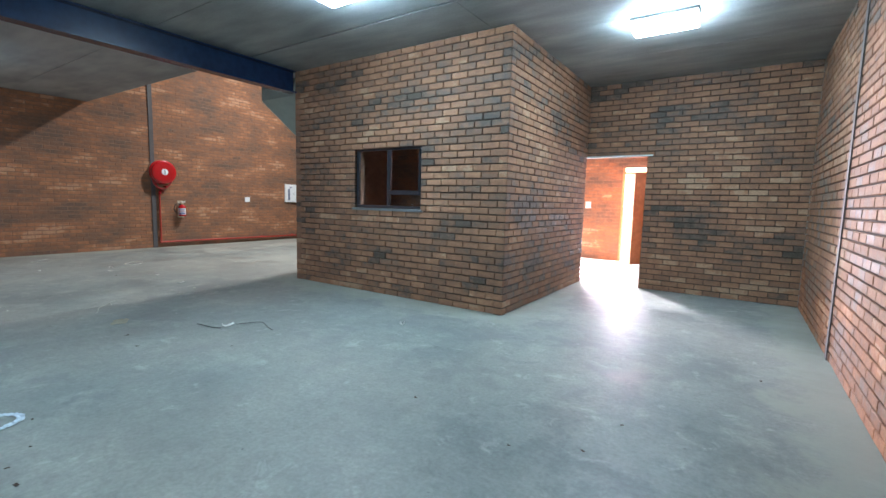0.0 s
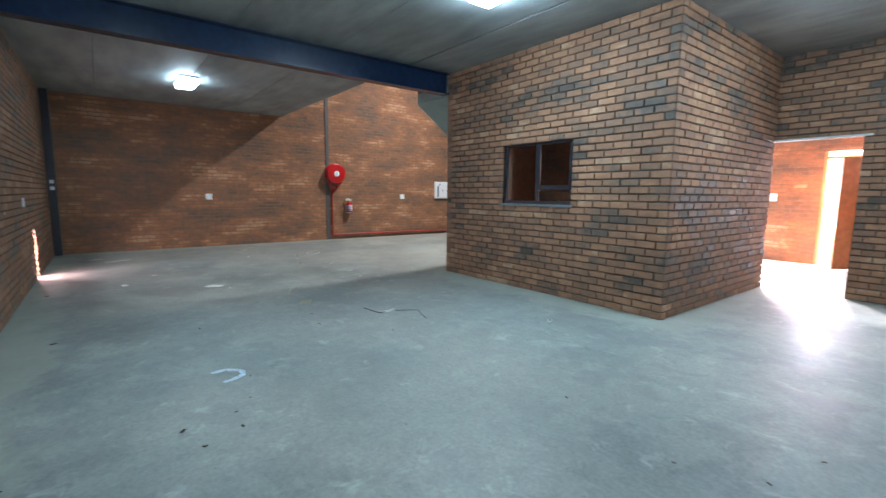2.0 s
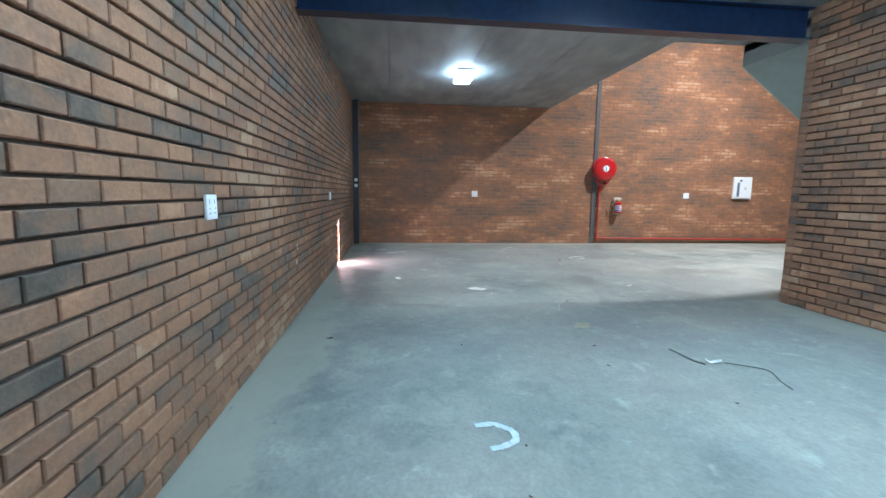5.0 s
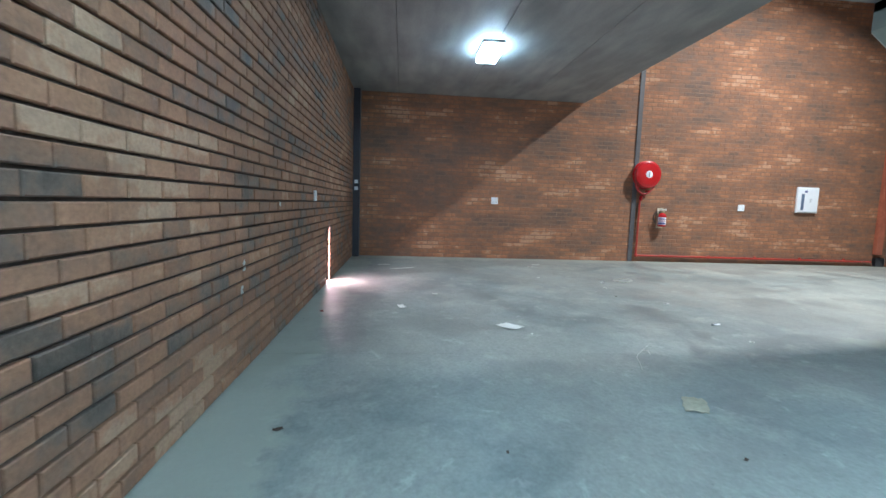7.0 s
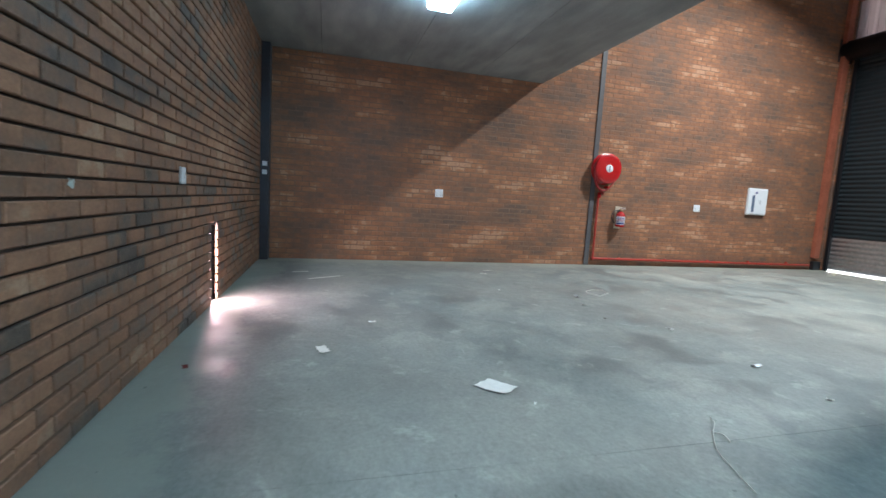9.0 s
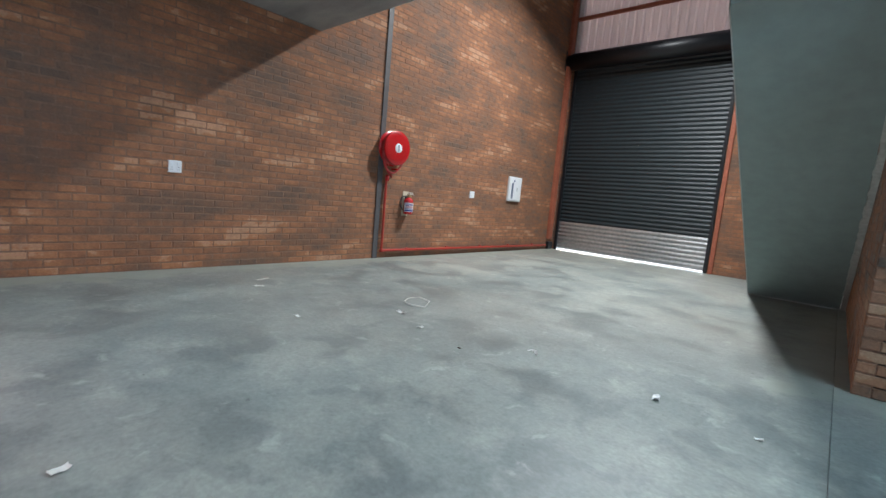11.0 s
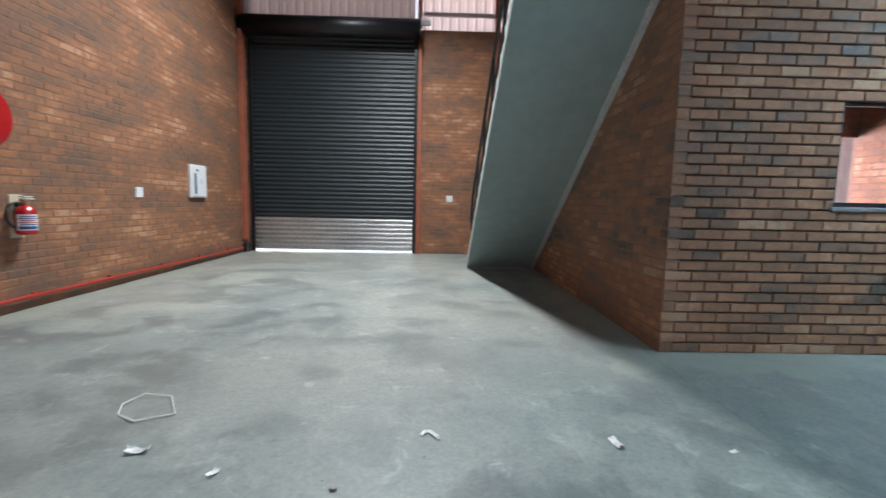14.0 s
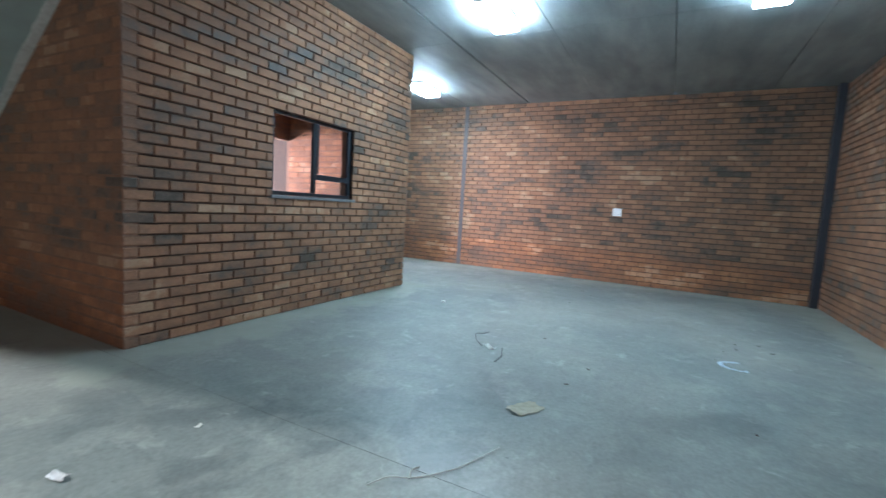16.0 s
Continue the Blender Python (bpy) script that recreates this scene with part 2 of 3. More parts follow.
def sheet_material(name, passing):
    """Pale ribbed cladding that lets some of the sun through."""
    m, n, l, b = mat(name)
    t = n.new("ShaderNodeBsdfTranslucent")
    t.inputs["Color"].default_value = (0.85, 0.74, 0.72, 1)
    mx = n.new("ShaderNodeMixShader")
    mx.inputs[0].default_value = passing
    b.inputs["Base Color"].default_value = (0.7, 0.66, 0.64, 1)
    b.inputs["Roughness"].default_value = 0.5
    l.new(b.outputs[0], mx.inputs[1])
    l.new(t.outputs[0], mx.inputs[2])
    l.new(mx.outputs[0], n["Material Output"].inputs[0])
    return m


def glow(name, colour, strength):
    m, n, l, b = mat(name)
    b.inputs["Emission Color"].default_value = (*colour, 1)
    b.inputs["Emission Strength"].default_value = strength
    b.inputs["Base Color"].default_value = (0.8, 0.8, 0.8, 1)
    return m


floor_mat, ceiling_mat, glass, cladding = concrete_floor(), concrete_ceiling(), clear_glass(), sheet_material("translucent_cladding", 0.6)
cladding_milky, cladding_dull = sheet_material("milky_cladding", 0.45), sheet_material("dull_cladding", 0.2)
cladding_solid = plain("painted_cladding", (0.55, 0.50, 0.49), 0.5, vary=0.12)
tube_glow = glow("lamp_diffuser", (0.74, 0.93, 1.0), LAMP_GLOW)
tube_glow_mid = glow("lamp_diffuser_mid", (0.74, 0.93, 1.0), LAMP_GLOW_MID)
tube_glow_low = glow("lamp_diffuser_low", (0.74, 0.93, 1.0), LAMP_GLOW_LOW)


# ---- mesh helpers ----
def mesh(name, verts, faces, m, parent=None, smooth=False):
    d = bpy.data.meshes.new(name)
    d.from_pydata([tuple(v) for v in verts], [], faces)
    d.update()
    for one in (m if isinstance(m, (list, tuple)) else [m]):
        d.materials.append(one)
    if smooth:
        d.shade_smooth()
    o = new(name, d)
    o.parent = parent
    return o


def add_box(vs, fs, x0, x1, y0, y1, z0, z1):
    k = len(vs)
    vs += [(x0, y0, z0), (x1, y0, z0), (x1, y1, z0), (x0, y1, z0), (x0, y0, z1), (x1, y0, z1), (x1, y1, z1), (x0, y1, z1)]
    fs += [tuple(k + i for i in f) for f in ((3, 2, 1, 0), (4, 5, 6, 7), (0, 1, 5, 4), (1, 2, 6, 5), (2, 3, 7, 6), (3, 0, 4, 7))]


def block(name, x0, x1, y0, y1, z0, z1, m, parent=None, bevel=0.0, seg=2):
    vs, fs = [], []
    add_box(vs, fs, x0, x1, y0, y1, z0, z1)
    o = mesh(name, vs, fs, m, parent)
    if bevel:
        bm = bmesh.new()
        bm.from_mesh(o.data)
        bmesh.ops.bevel(bm, geom=bm.edges[:], offset=bevel, segments=seg, affect="EDGES", profile=0.5)
        bm.to_mesh(o.data)
        bm.free()
    return o


def turned(name, profile, axis_pose, m, parent=None, n=36):
    """A lathe: (radius, height) pairs round local z, then placed by axis_pose."""
    vs, fs = [], []
    for r, h in profile:
        for i in range(n):
            a = 2 * math.pi * i / n
            vs.append(axis_pose @ Vector((r * math.cos(a), r * math.sin(a), h)))
    for k in range(len(profile) - 1):
        for i in range(n):
            j = (i + 1) % n
            fs.append((k * n + i, k * n + j, (k + 1) * n + j, (k + 1) * n + i))
    return mesh(name, vs, fs, m, parent, True)


def tube(name, pts, r, m, parent=None, n=8):
    c = bpy.data.curves.new(name, "CURVE")
    c.dimensions, c.bevel_depth, c.bevel_resolution, c.use_fill_caps = "3D", r, max(1, n // 4), True
    s = c.splines.new("POLY")
    s.points.add(len(pts) - 1)
    for p, q in zip(s.points, pts):
        p.co = (*q, 1)
    tmp = bpy.data.objects.new("tmp", c)
    d = bpy.data.meshes.new_from_object(tmp)
    bpy.data.objects.remove(tmp)
    d.name = name
    d.materials.clear()
    d.materials.append(m)
    d.shade_smooth()
    o = new(name, d)
    o.parent = parent
    return o


def empty(name, at=(0, 0, 0)):
    o = new(name)
    o.matrix_world = pose(*at)
    return o


def spline(pts, n=8):
    out = []
    p = [Vector(q) for q in pts]
    p = [p[0]] + p + [p[-1]]
    for i in range(1, len(p) - 2):
        for k in range(n):
            t = k / n
            a, b, c, d = p[i - 1:i + 3]
            out.append(0.5 * (2 * b + (c - a) * t + (2 * a - 5 * b + 4 * c - d) * t * t + (3 * b - a - 3 * c + d) * t ** 3))
    return out + [p[-2]]


# ---- walls of laid brick ----
always = lambda u, v: True

WALLS = []


def wall(name, p0, p1, z0, z1, label, holes=(), near=None, red=None, thick=0.11, seed=1, flip=0, phase=0.0, flush=False):
    """A wall whose face runs from p0 to p1 in plan and looks to the left of that way. holes: (u0, u1, v0, v1) along it. Builds the
    backing now; the bricks are laid last. near: the stretch (u0, u1, v0, v1) whose bricks are pieces of their own."""
    p0, p1 = Vector((*p0, 0)), Vector((*p1, 0))
    length = (p1 - p0).length
    u = (p1 - p0).normalized()
    place = Matrix(((u.x, -u.y, 0, p0.x), (u.y, u.x, 0, p0.y), (0, 0, 1, 0), (0, 0, 0, 1)))
    flush = flush or red is always
    us = sorted({0.0, length, *[h[i] for h in holes for i in (0, 1)]})
    vs_ = sorted({z0, z1, *[h[i] for h in holes for i in (2, 3)]})
    vs, fs = [], []
    for a, b in zip(us, us[1:]):
        for c, d in zip(vs_, vs_[1:]):
            if not any(h[0] <= (a + b) / 2 <= h[1] and h[2] <= (c + d) / 2 <= h[3] for h in holes):
                add_box(vs, fs, a, b, -thick, -0.003 if flush else -0.021, c, d)
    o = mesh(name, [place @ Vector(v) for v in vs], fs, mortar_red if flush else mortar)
    tagged(o, label, "wall", kind="structure")
    WALLS.append((o, place, length, z0, z1, holes, near, red, seed, flip, phase))
    return o


def brick_verts(a, b, c, d, out=0.0):
    k = 0.005
    ring = lambda e, y: [(a + e, y, c + e), (a + e, y, d - e), (b - e, y, d - e), (b - e, y, c + e)]
    return ring(0, -0.05) + ring(0, out - k) + ring(k, out)


BRICK_FACES = [(8, 9, 10, 11)] + [(r + i, r + (i + 1) % 4, r + 4 + (i + 1) % 4, r + 4 + i) for r in (0, 4) for i in range(4)]


def lay_bricks(o, place, length, z0, z1, holes, near, red, seed, flip, phase):
    rng = random.Random(seed)
    shared = {}
    heap = {0: ([], []), 1: ([], [])}
    singles = 0
    for row in range(int((z1 - z0 + 0.02) / COURSE)):
        c = z0 + row * COURSE + 0.006
        d = c + BH
        v = (c + d) / 2
        start = phase - (BL + GAP) * (0.5 if (row + flip) % 2 else 0.0)
        k = 0
        while True:
            a = start + k * (BL + GAP)
            k += 1
            if a > length:
                break
            spans = [(max(a, 0.0), min(a + BL, length))] if a + BL > 0 else []
            for h in holes:
                if h[2] < v < h[3]:
                    nxt = []
                    for s, e in spans:
                        if s < h[0]:
                            nxt.append((s, min(e, h[0])))
                        if e > h[1]:
                            nxt.append((max(s, h[1]), e))
                    spans = [q for q in nxt if q[1] > q[0]]
            for s, e in spans:
                if e - s < 0.035:
                    continue
                out = rng.uniform(-0.0025, 0.0025)
                is_red = 1 if red and red((s + e) / 2, v) else 0
                if near and singles < 300 and near[0] < s and e < near[1] and near[2] < v < near[3] and abs(e - s - BL) < 1e-4:
                    if is_red not in shared:
                        dd = bpy.data.meshes.new("brick")
                        dd.from_pydata(brick_verts(-BL / 2, BL / 2, -BH / 2, BH / 2), [], BRICK_FACES)
                        dd.materials.append(brick_red_one if is_red else brick_one)
                        shared[is_red] = dd
                    b = new("brick", shared[is_red])
                    b.parent = o
                    b.matrix_basis = place @ Matrix.Translation(((s + e) / 2, out, v)) @ pose(0, 0, 0, 0, rng.uniform(-0.3, 0.3), 0)
                    singles += 1
                else:
                    vs, fs = heap[is_red]
                    n = len(vs)
                    vs += [place @ Vector(q) for q in brick_verts(s, e, c, d, out)]
                    fs += [tuple(n + i for i in f) for f in BRICK_FACES]
    for is_red, (vs, fs) in heap.items():
        if vs:
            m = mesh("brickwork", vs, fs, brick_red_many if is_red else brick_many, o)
            tagged(m, kind="stuff")


SLOT = (-9.53, -9.29)
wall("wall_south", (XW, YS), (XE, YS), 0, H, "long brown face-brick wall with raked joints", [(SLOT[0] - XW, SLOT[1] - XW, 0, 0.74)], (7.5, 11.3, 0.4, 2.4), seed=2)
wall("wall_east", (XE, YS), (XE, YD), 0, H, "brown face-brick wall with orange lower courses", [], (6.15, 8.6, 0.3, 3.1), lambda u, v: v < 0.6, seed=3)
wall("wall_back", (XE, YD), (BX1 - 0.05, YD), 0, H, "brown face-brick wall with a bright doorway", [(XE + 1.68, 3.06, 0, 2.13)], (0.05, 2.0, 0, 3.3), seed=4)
WIN = (-5.07, -3.86, 1.215, 2.063)
wall("wall_office_south", (BX1 - 0.004, BY), (BX0 + 0.004, BY), 0, H, "brown face-brick office wall with a steel window", [(BX1 - WIN[1], BX1 - WIN[0], WIN[2] - 0.0, WIN[3])], (0.0, 2.6, 0, 3.3), seed=5)
wall("wall_office_east", (BX1, YD), (BX1, BY + 0.006), 0, H, "brown face-brick office side wall with raked joints", [], (0.0, 3.2, 0.2, 3.2), seed=6, phase=(YD - BY - 0.006 + GAP) % (BL + GAP) - (BL + GAP), flip=1)
# brown brick above the orange courses, chosen to darken this shaded wall
wall("wall_office_west", (BX0, BY + 0.006), (BX0, YN), 0, H, "face-brick wall beside the stair, brown brick deepening its shade", [], (0.0, 2.4, 0, 3.0), lambda u, v: v < 0.6, seed=7, flip=0, flush=True)
wall("wall_west", (XW, YN), (XW, YS), 0, ROOF, "tall orange face-brick wall with a fire hose", [], (4.2, 7.4, 0.2, 2.6), always, seed=8)
DOOR = (-12.36, -8.67, 4.95)
wall("wall_north", (BX0, YN), (XW, YN), 0, 4.93, "orange face-brick wall round the roller door", [(BX0 - DOOR[1], BX0 - DOOR[0], 0, 4.93)], (0.0, 2.2, 0, 3.4), always, seed=9)
wall("wall_lobby_north", (-1.2, YN), (BX0, YN), 0, H, "red face-brick lobby wall with a doorway", [(-1.2 + 1.85, -1.2 + 2.80, 0, 2.25), (-1.2 + 3.95, -1.2 + 5.3, 0, 2.3)], None, always, seed=10)
wall("wall_lobby_east", (-1.2, YD + 0.12), (-1.2, YN), 0, H, "red face-brick lobby side wall", [], None, always, seed=11)
# unseen blocks outside the corners, added to stop light leaking through
LEAK_BLOCKS = ((XW - 0.25, XW, YN, YN + 0.25), (XW - 0.25, XW, YS - 0.25, YS), (XE, XE + 0.25, YS - 0.25, YS), (XE, XE + 0.25, YD, YD + 0.25))
wall("wall_partition", (BX1 - 0.12, 6.72), (BX0 + 0.12, 6.72), 0, H, "face-brick partition in the office", [(0.05, 0.92, 0, 2.12)], None, always, seed=12)
wall("wall_office_inner_east", (BX1 - 0.225, BY + 0.12), (BX1 - 0.225, 6.72), 0, H, "face-brick inner wall of the office", [], None, always, thick=0.10, seed=13)


def simple(name, x0, x1, y0, y1, z0, z1, m, label, cat):
    return tagged(block(name, x0, x1, y0, y1, z0, z1, m), label, cat, kind="structure")


# leaves of plaster behind the single-skin brick, and plain closing walls
simple("wall_office_inner_south", BX0 + 0.115, WIN[0], BY + 0.114, BY + 0.20, 0, H, mortar_red, "plain inner skin of the office wall", "wall")
simple("wall_office_inner_south", WIN[1], BX1 - 0.33, BY + 0.114, BY + 0.20, 0, H, mortar_red, "plain inner skin of the office wall", "wall")
# unseen closing walls, added to enclose the light; dark plaster trims the bounce
simple("wall_upper_south", XW, XE, YS - 0.11, YS, H + 0.3, ROOF, plaster, "unseen plain upper wall above the mezzanine", "wall")
simple("wall_upper_east", XE, XE + 0.11, YS, YN, H + 0.3, ROOF, plaster, "unseen plain upper wall above the mezzanine", "wall")
simple("wall_upper_north", BX0, XE, YN, YN + 0.11, H + 0.3, ROOF, plaster, "unseen plain upper wall above the lobby", "wall")
simple("wall_lobby_close", XE - 0.1, XE, YD + 0.12, YN, 0, H, plaster, "unseen plain wall behind the lobby", "wall")


for a, b, c, d in LEAK_BLOCKS:
    simple("leak_block", a, b, c, d, 0, ROOF, plaster, "unseen plain block shutting light out of a corner", "wall")

# floor in two pours with a saw cut between
vs, fs = [], []
add_box(vs, fs, XW - 0.12, -6.4915, YS - 0.12, YN + 0.12, -0.15, 0)
add_box(vs, fs, -6.4885, XE + 0.12, YS - 0.12, YN + 0.12, -0.15, 0)
tagged(mesh("floor", vs, fs, floor_mat), "worn grey-green power-floated concrete floor", "floor", kind="structure")

# the ground outside
R = 400
vs = [(-R, -R, -0.16), (R, -R, -0.16), (R, R, -0.16), (-R, R, -0.16)]
tagged(mesh("ground", vs, [(0, 1, 2, 3)], ground_mat), "sunlit pale paving outside the building", "ground", kind="structure")
block("apron", XW - 2, XE + 2, YN + 0.125, YN + 6, -0.155, -0.012, ground_mat)
tagged(bpy.data.objects["apron"], "sunlit pale concrete apron outside", "paving", kind="structure")

# mezzanine slab of shuttered panels, the joints sunk
vs, fs = [], []
yj = [YS - 0.1, -0.11, 1.23, 2.5, SLAB_Y]
for a, b in zip(yj, yj[1:]):
    for c, d in ((XW, BX0 - 0.02), (BX0 - 0.014, -2.9), (-2.894, XE + 0.1)):
        add_box(vs, fs, c, d, a + 0.004, b - 0.004, H, H + 0.06)
for a, b in ((SLAB_Y, 5.05), (5.05, 6.32), (6.32, YD), (YD, 9.4), (9.4, YN)):
    add_box(vs, fs, BX0, -2.9, a + (0.03 if a == SLAB_Y else 0.004), b - 0.004, H, H + 0.06)
    add_box(vs, fs, -2.894, XE + 0.1, a + (0.03 if a == SLAB_Y else 0.004), b - 0.004, H, H + 0.06)
add_box(vs, fs, XW, XE + 0.1, YS - 0.1, SLAB_Y, H + 0.062, H + 0.26)
add_box(vs, fs, BX0, XE + 0.1, SLAB_Y + 0.002, YN, H + 0.062, H + 0.26)
add_box(vs, fs, -7.62, BX0 - 0.004, SLAB_Y + 0.002, 4.78, H, H + 0.26)
tagged(mesh("ceiling", vs, fs, ceiling_mat), "dark streaky off-shutter concrete ceiling slab", "ceiling", kind="structure")


# roof over all, with translucent sheets in it
def ribbed(name, x0, x1, v0, v1, m, at, pitch=0.19, depth=0.03, parent=None):
    """A sheet with trapezoid ribs along its length; at(x, depth, v) gives the place."""
    xs, x = [], x0
    while x < x1:
        for dx, h in ((0.0, 0.0), (0.10, 0.0), (0.125, depth), (0.165, depth)):
            if x + dx <= x1:
                xs.append((x + dx, h))
        x += pitch
    xs.append((x1, 0.0))
    vs = [at(x, h, v) for x, h in xs for v in (v0, v1)]
    fs = [(2 * i, 2 * i + 2, 2 * i + 3, 2 * i + 1) for i in range(len(xs) - 1)]
    o = mesh(name, vs, fs, m, parent)
    s = o.modifiers.new("thickness", "SOLIDIFY")
    s.thickness = 0.003
    return o


flat = lambda x, h, v: (x, v, ROOF + h)
upright = lambda x, h, v: (x, YN + 0.04 + h, v)
for x0, x1, v0, v1 in ((XW - 0.2, -10.2, YS - 0.2, YN + 0.3), (-8.6, XE + 0.2, YS - 0.2, YN + 0.3), (-10.2, -8.6, YS - 0.2, 6.3), (-10.2, -8.6, 10.5, YN + 0.3)):
    tagged(ribbed("roof", x0, x1, v0, v1, roof_mat, flat), "grey ribbed steel roof sheeting", "roof", kind="structure")
tagged(ribbed("roof_light", -10.2, -8.6, 6.3, 10.5, cladding, flat), "translucent ribbed rooflight sheets", "rooflight", kind="structure")
tagged(ribbed("cladding_upper", XW, -8.72, 4.90, ROOF + 0.05, cladding_dull, upright), "pale ribbed wall cladding above the roller door", "cladding", kind="structure")
tagged(ribbed("cladding_upper", -8.70, BX0 + 0.1, 4.80, ROOF + 0.05, cladding_milky, upright), "bright translucent ribbed wall cladding", "cladding", kind="structure")
rail = tagged(block("cladding_rail", -8.55, BX0, YN - 0.02, YN + 0.035, 5.22, 5.30, cladding_solid), "pale steel cladding rail", "rail", kind="structure")
tagged(block("cladding_rail", XW, -8.6, YN - 0.03, YN + 0.035, 5.95, 6.03, oxide), "red-oxide steel cladding rail", "rail", kind="structure")
tagged(block("cladding_post", -8.66, -8.58, YN - 0.06, YN + 0.03, 4.95, ROOF, oxide), "red-oxide steel post above the door", "post", kind="structure")


# ---- steelwork ----
def i_section(name, m, length, hgt, wid, web=0.012, fl=0.016):
    """An I-section with its length along local y, hanging from z = 0."""
    w, t = wid / 2, web / 2
    p = [(-w, 0), (w, 0), (w, -fl), (t, -fl), (t, -hgt + fl), (w, -hgt + fl), (w, -hgt), (-w, -hgt), (-w, -hgt + fl), (-t, -hgt + fl), (-t, -fl), (-w, -fl)]
    vs = [(x, y, z) for y in (0, length) for x, z in p]
    n = len(p)
    fs = [(i, i + n, (i + 1) % n + n, (i + 1) % n) for i in range(n)] + [tuple(range(n)), tuple(range(2 * n - 1, n - 1, -1))]
    return mesh(name, vs, fs, m)


beam = i_section("ceiling_beam", beam_paint, BY - YS - 0.01, 0.33, 0.17)
beam.matrix_basis = pose(-6.44, YS + 0.005, H - 0.003)
tagged(beam, "dark blue enamelled steel beam under the slab", "beam", kind="structure")


tagged(block("steel_column", XW + 0.003, XW + 0.20, YS + 0.003, YS + 0.13, 0, H - 0.004, column_paint, bevel=0.006), "dark charcoal steel column in the corner", "column", kind="structure")
tagged(block("steel_column", XE - 0.11, XE - 0.003, YS + 0.003, YS + 0.10, 0, H - 0.004, column_paint, bevel=0.006), "dark charcoal steel column in the corner", "column", kind="structure")
tagged(block("steel_column", XW + 0.003, XW + 0.022, 4.93, 5.03, 0, ROOF - 0.01, column_grey, bevel=0.004), "grey steel column flange flush with the brick", "column", kind="structure")
tagged(block("steel_column", XE - 0.012, XE - 0.003, 5.02, 5.11, 0, H - 0.004, column_grey, bevel=0.003), "grey steel column flange flush with the brick", "column", kind="structure")
tagged(block("steel_column", XW + 0.003, XW + 0.09, YN - 0.36, YN - 0.20, 0.28, ROOF - 0.02, oxide, bevel=0.006), "red-oxide steel column beside the roller door", "column", kind="structure")
tagged(block("steel_column", -8.64, -8.56, YN - 0.05, YN - 0.003, 0, 4.9, oxide, bevel=0.006), "red-oxide steel door jamb", "jamb", kind="structure")
tagged(block("steel_column", -6.98, -6.86, YN - 0.06, YN - 0.003, 0, ROOF - 0.02, oxide, bevel=0.006), "red-oxide steel column behind the stair", "column", kind="structure")

# window in the office wall
w = empty("window_1", (WIN[0], BY, WIN[2]))
tagged(w, "charcoal steel window with one small lower pane", "window", kind="structure")


def wpart(name, x0, x1, z0, z1, y0, y1, m=window_paint, bevel=0.004):
    o = block(name, x0 - WIN[0], x1 - WIN[0], y0 - BY, y1 - BY, z0 - WIN[2], z1 - WIN[2], m, w, bevel)
    return o


y0, y1 = BY + 0.045, BY + 0.085
xm = (WIN[0] + WIN[1]) / 2 + 0.0
wpart("frame", WIN[0], WIN[1], WIN[3] - 0.05, WIN[3], y0, y1)
wpart("frame", WIN[0], WIN[1], WIN[2] + 0.002, WIN[2] + 0.04, y0, y1)
wpart("frame", WIN[0], WIN[0] + 0.045, WIN[2] + 0.042, WIN[3] - 0.052, y0, y1)
wpart("frame", WIN[1] - 0.045, WIN[1], WIN[2] + 0.042, WIN[3] - 0.052, y0, y1)
wpart("mullion", xm - 0.025, xm + 0.025, WIN[2] + 0.042, WIN[3] - 0.052, y0, y1)
wpart("transom", xm + 0.027, WIN[1] - 0.047, WIN[2] + 0.19, WIN[2] + 0.25, y0 - 0.008, y1)
wpart("sash", xm + 0.027, xm + 0.05, WIN[2] + 0.252, WIN[3] - 0.054, y0 - 0.01, y0 + 0.02)
wpart("sash", WIN[1] - 0.072, WIN[1] - 0.047, WIN[2] + 0.252, WIN[3] - 0.054, y0 - 0.01, y0 + 0.02)
for a, b, c, d in ((WIN[0] + 0.047, xm - 0.027, WIN[2] + 0.044, WIN[3] - 0.054), (xm + 0.052, WIN[1] - 0.074, WIN[2] + 0.255, WIN[3] - 0.056), (xm + 0.029, WIN[1] - 0.049, WIN[2] + 0.044, WIN[2] + 0.188)):
    g = wpart("pane", a, b, c, d, y0 + 0.016, y0 + 0.020, glass, 0.0)
    g.visible_shadow = False
sill = wpart("sill", WIN[0] - 0.03, WIN[1] + 0.03, WIN[2] - 0.035, WIN[2] - 0.002, BY - 0.022, BY + 0.06, sill_stone, 0.006)
sill["label"] = "slate-grey brick sill"

# lintel over the hall doorway
simple("lintel", -2.63, -1.60, YD - 0.004, YD + 0.1, 2.132, 2.155, cement_pale, "thin cement line over the doorway", "lintel")

# ---- stair ----
st = empty("staircase", (-7.62, 9.6, 0))
tagged(st, "concrete stair seen from its pale green soffit", "staircase", kind="structure")
SX0, SX1 = -7.62, BX0 - 0.07
SLOPE = 0.705
N, RISE = 20, (H + 0.26) / 20
GOING = RISE / SLOPE
prof = []
yb = 9.08
top = 4.78
y = yb + 0.17
z = 0.0
prof.append((yb, 0.0))
prof.append((y, 0.0))
for k in range(N):
    z += RISE
    prof.append((y, z))
    y = max(y - GOING, top)
    prof.append((y, z))
prof.append((top, SLOPE * (yb - top)))
nn = len(prof)
vs = [(x - SX0, a - 9.6, b) for x in (SX0, SX1) for a, b in prof]
fs = [(i, (i + 1) % nn, (i + 1) % nn + nn, i + nn) for i in range(nn)] + [tuple(range(nn - 1, -1, -1)), tuple(range(nn, 2 * nn))]
flight = mesh("flight", vs, fs, soffit_paint, st)
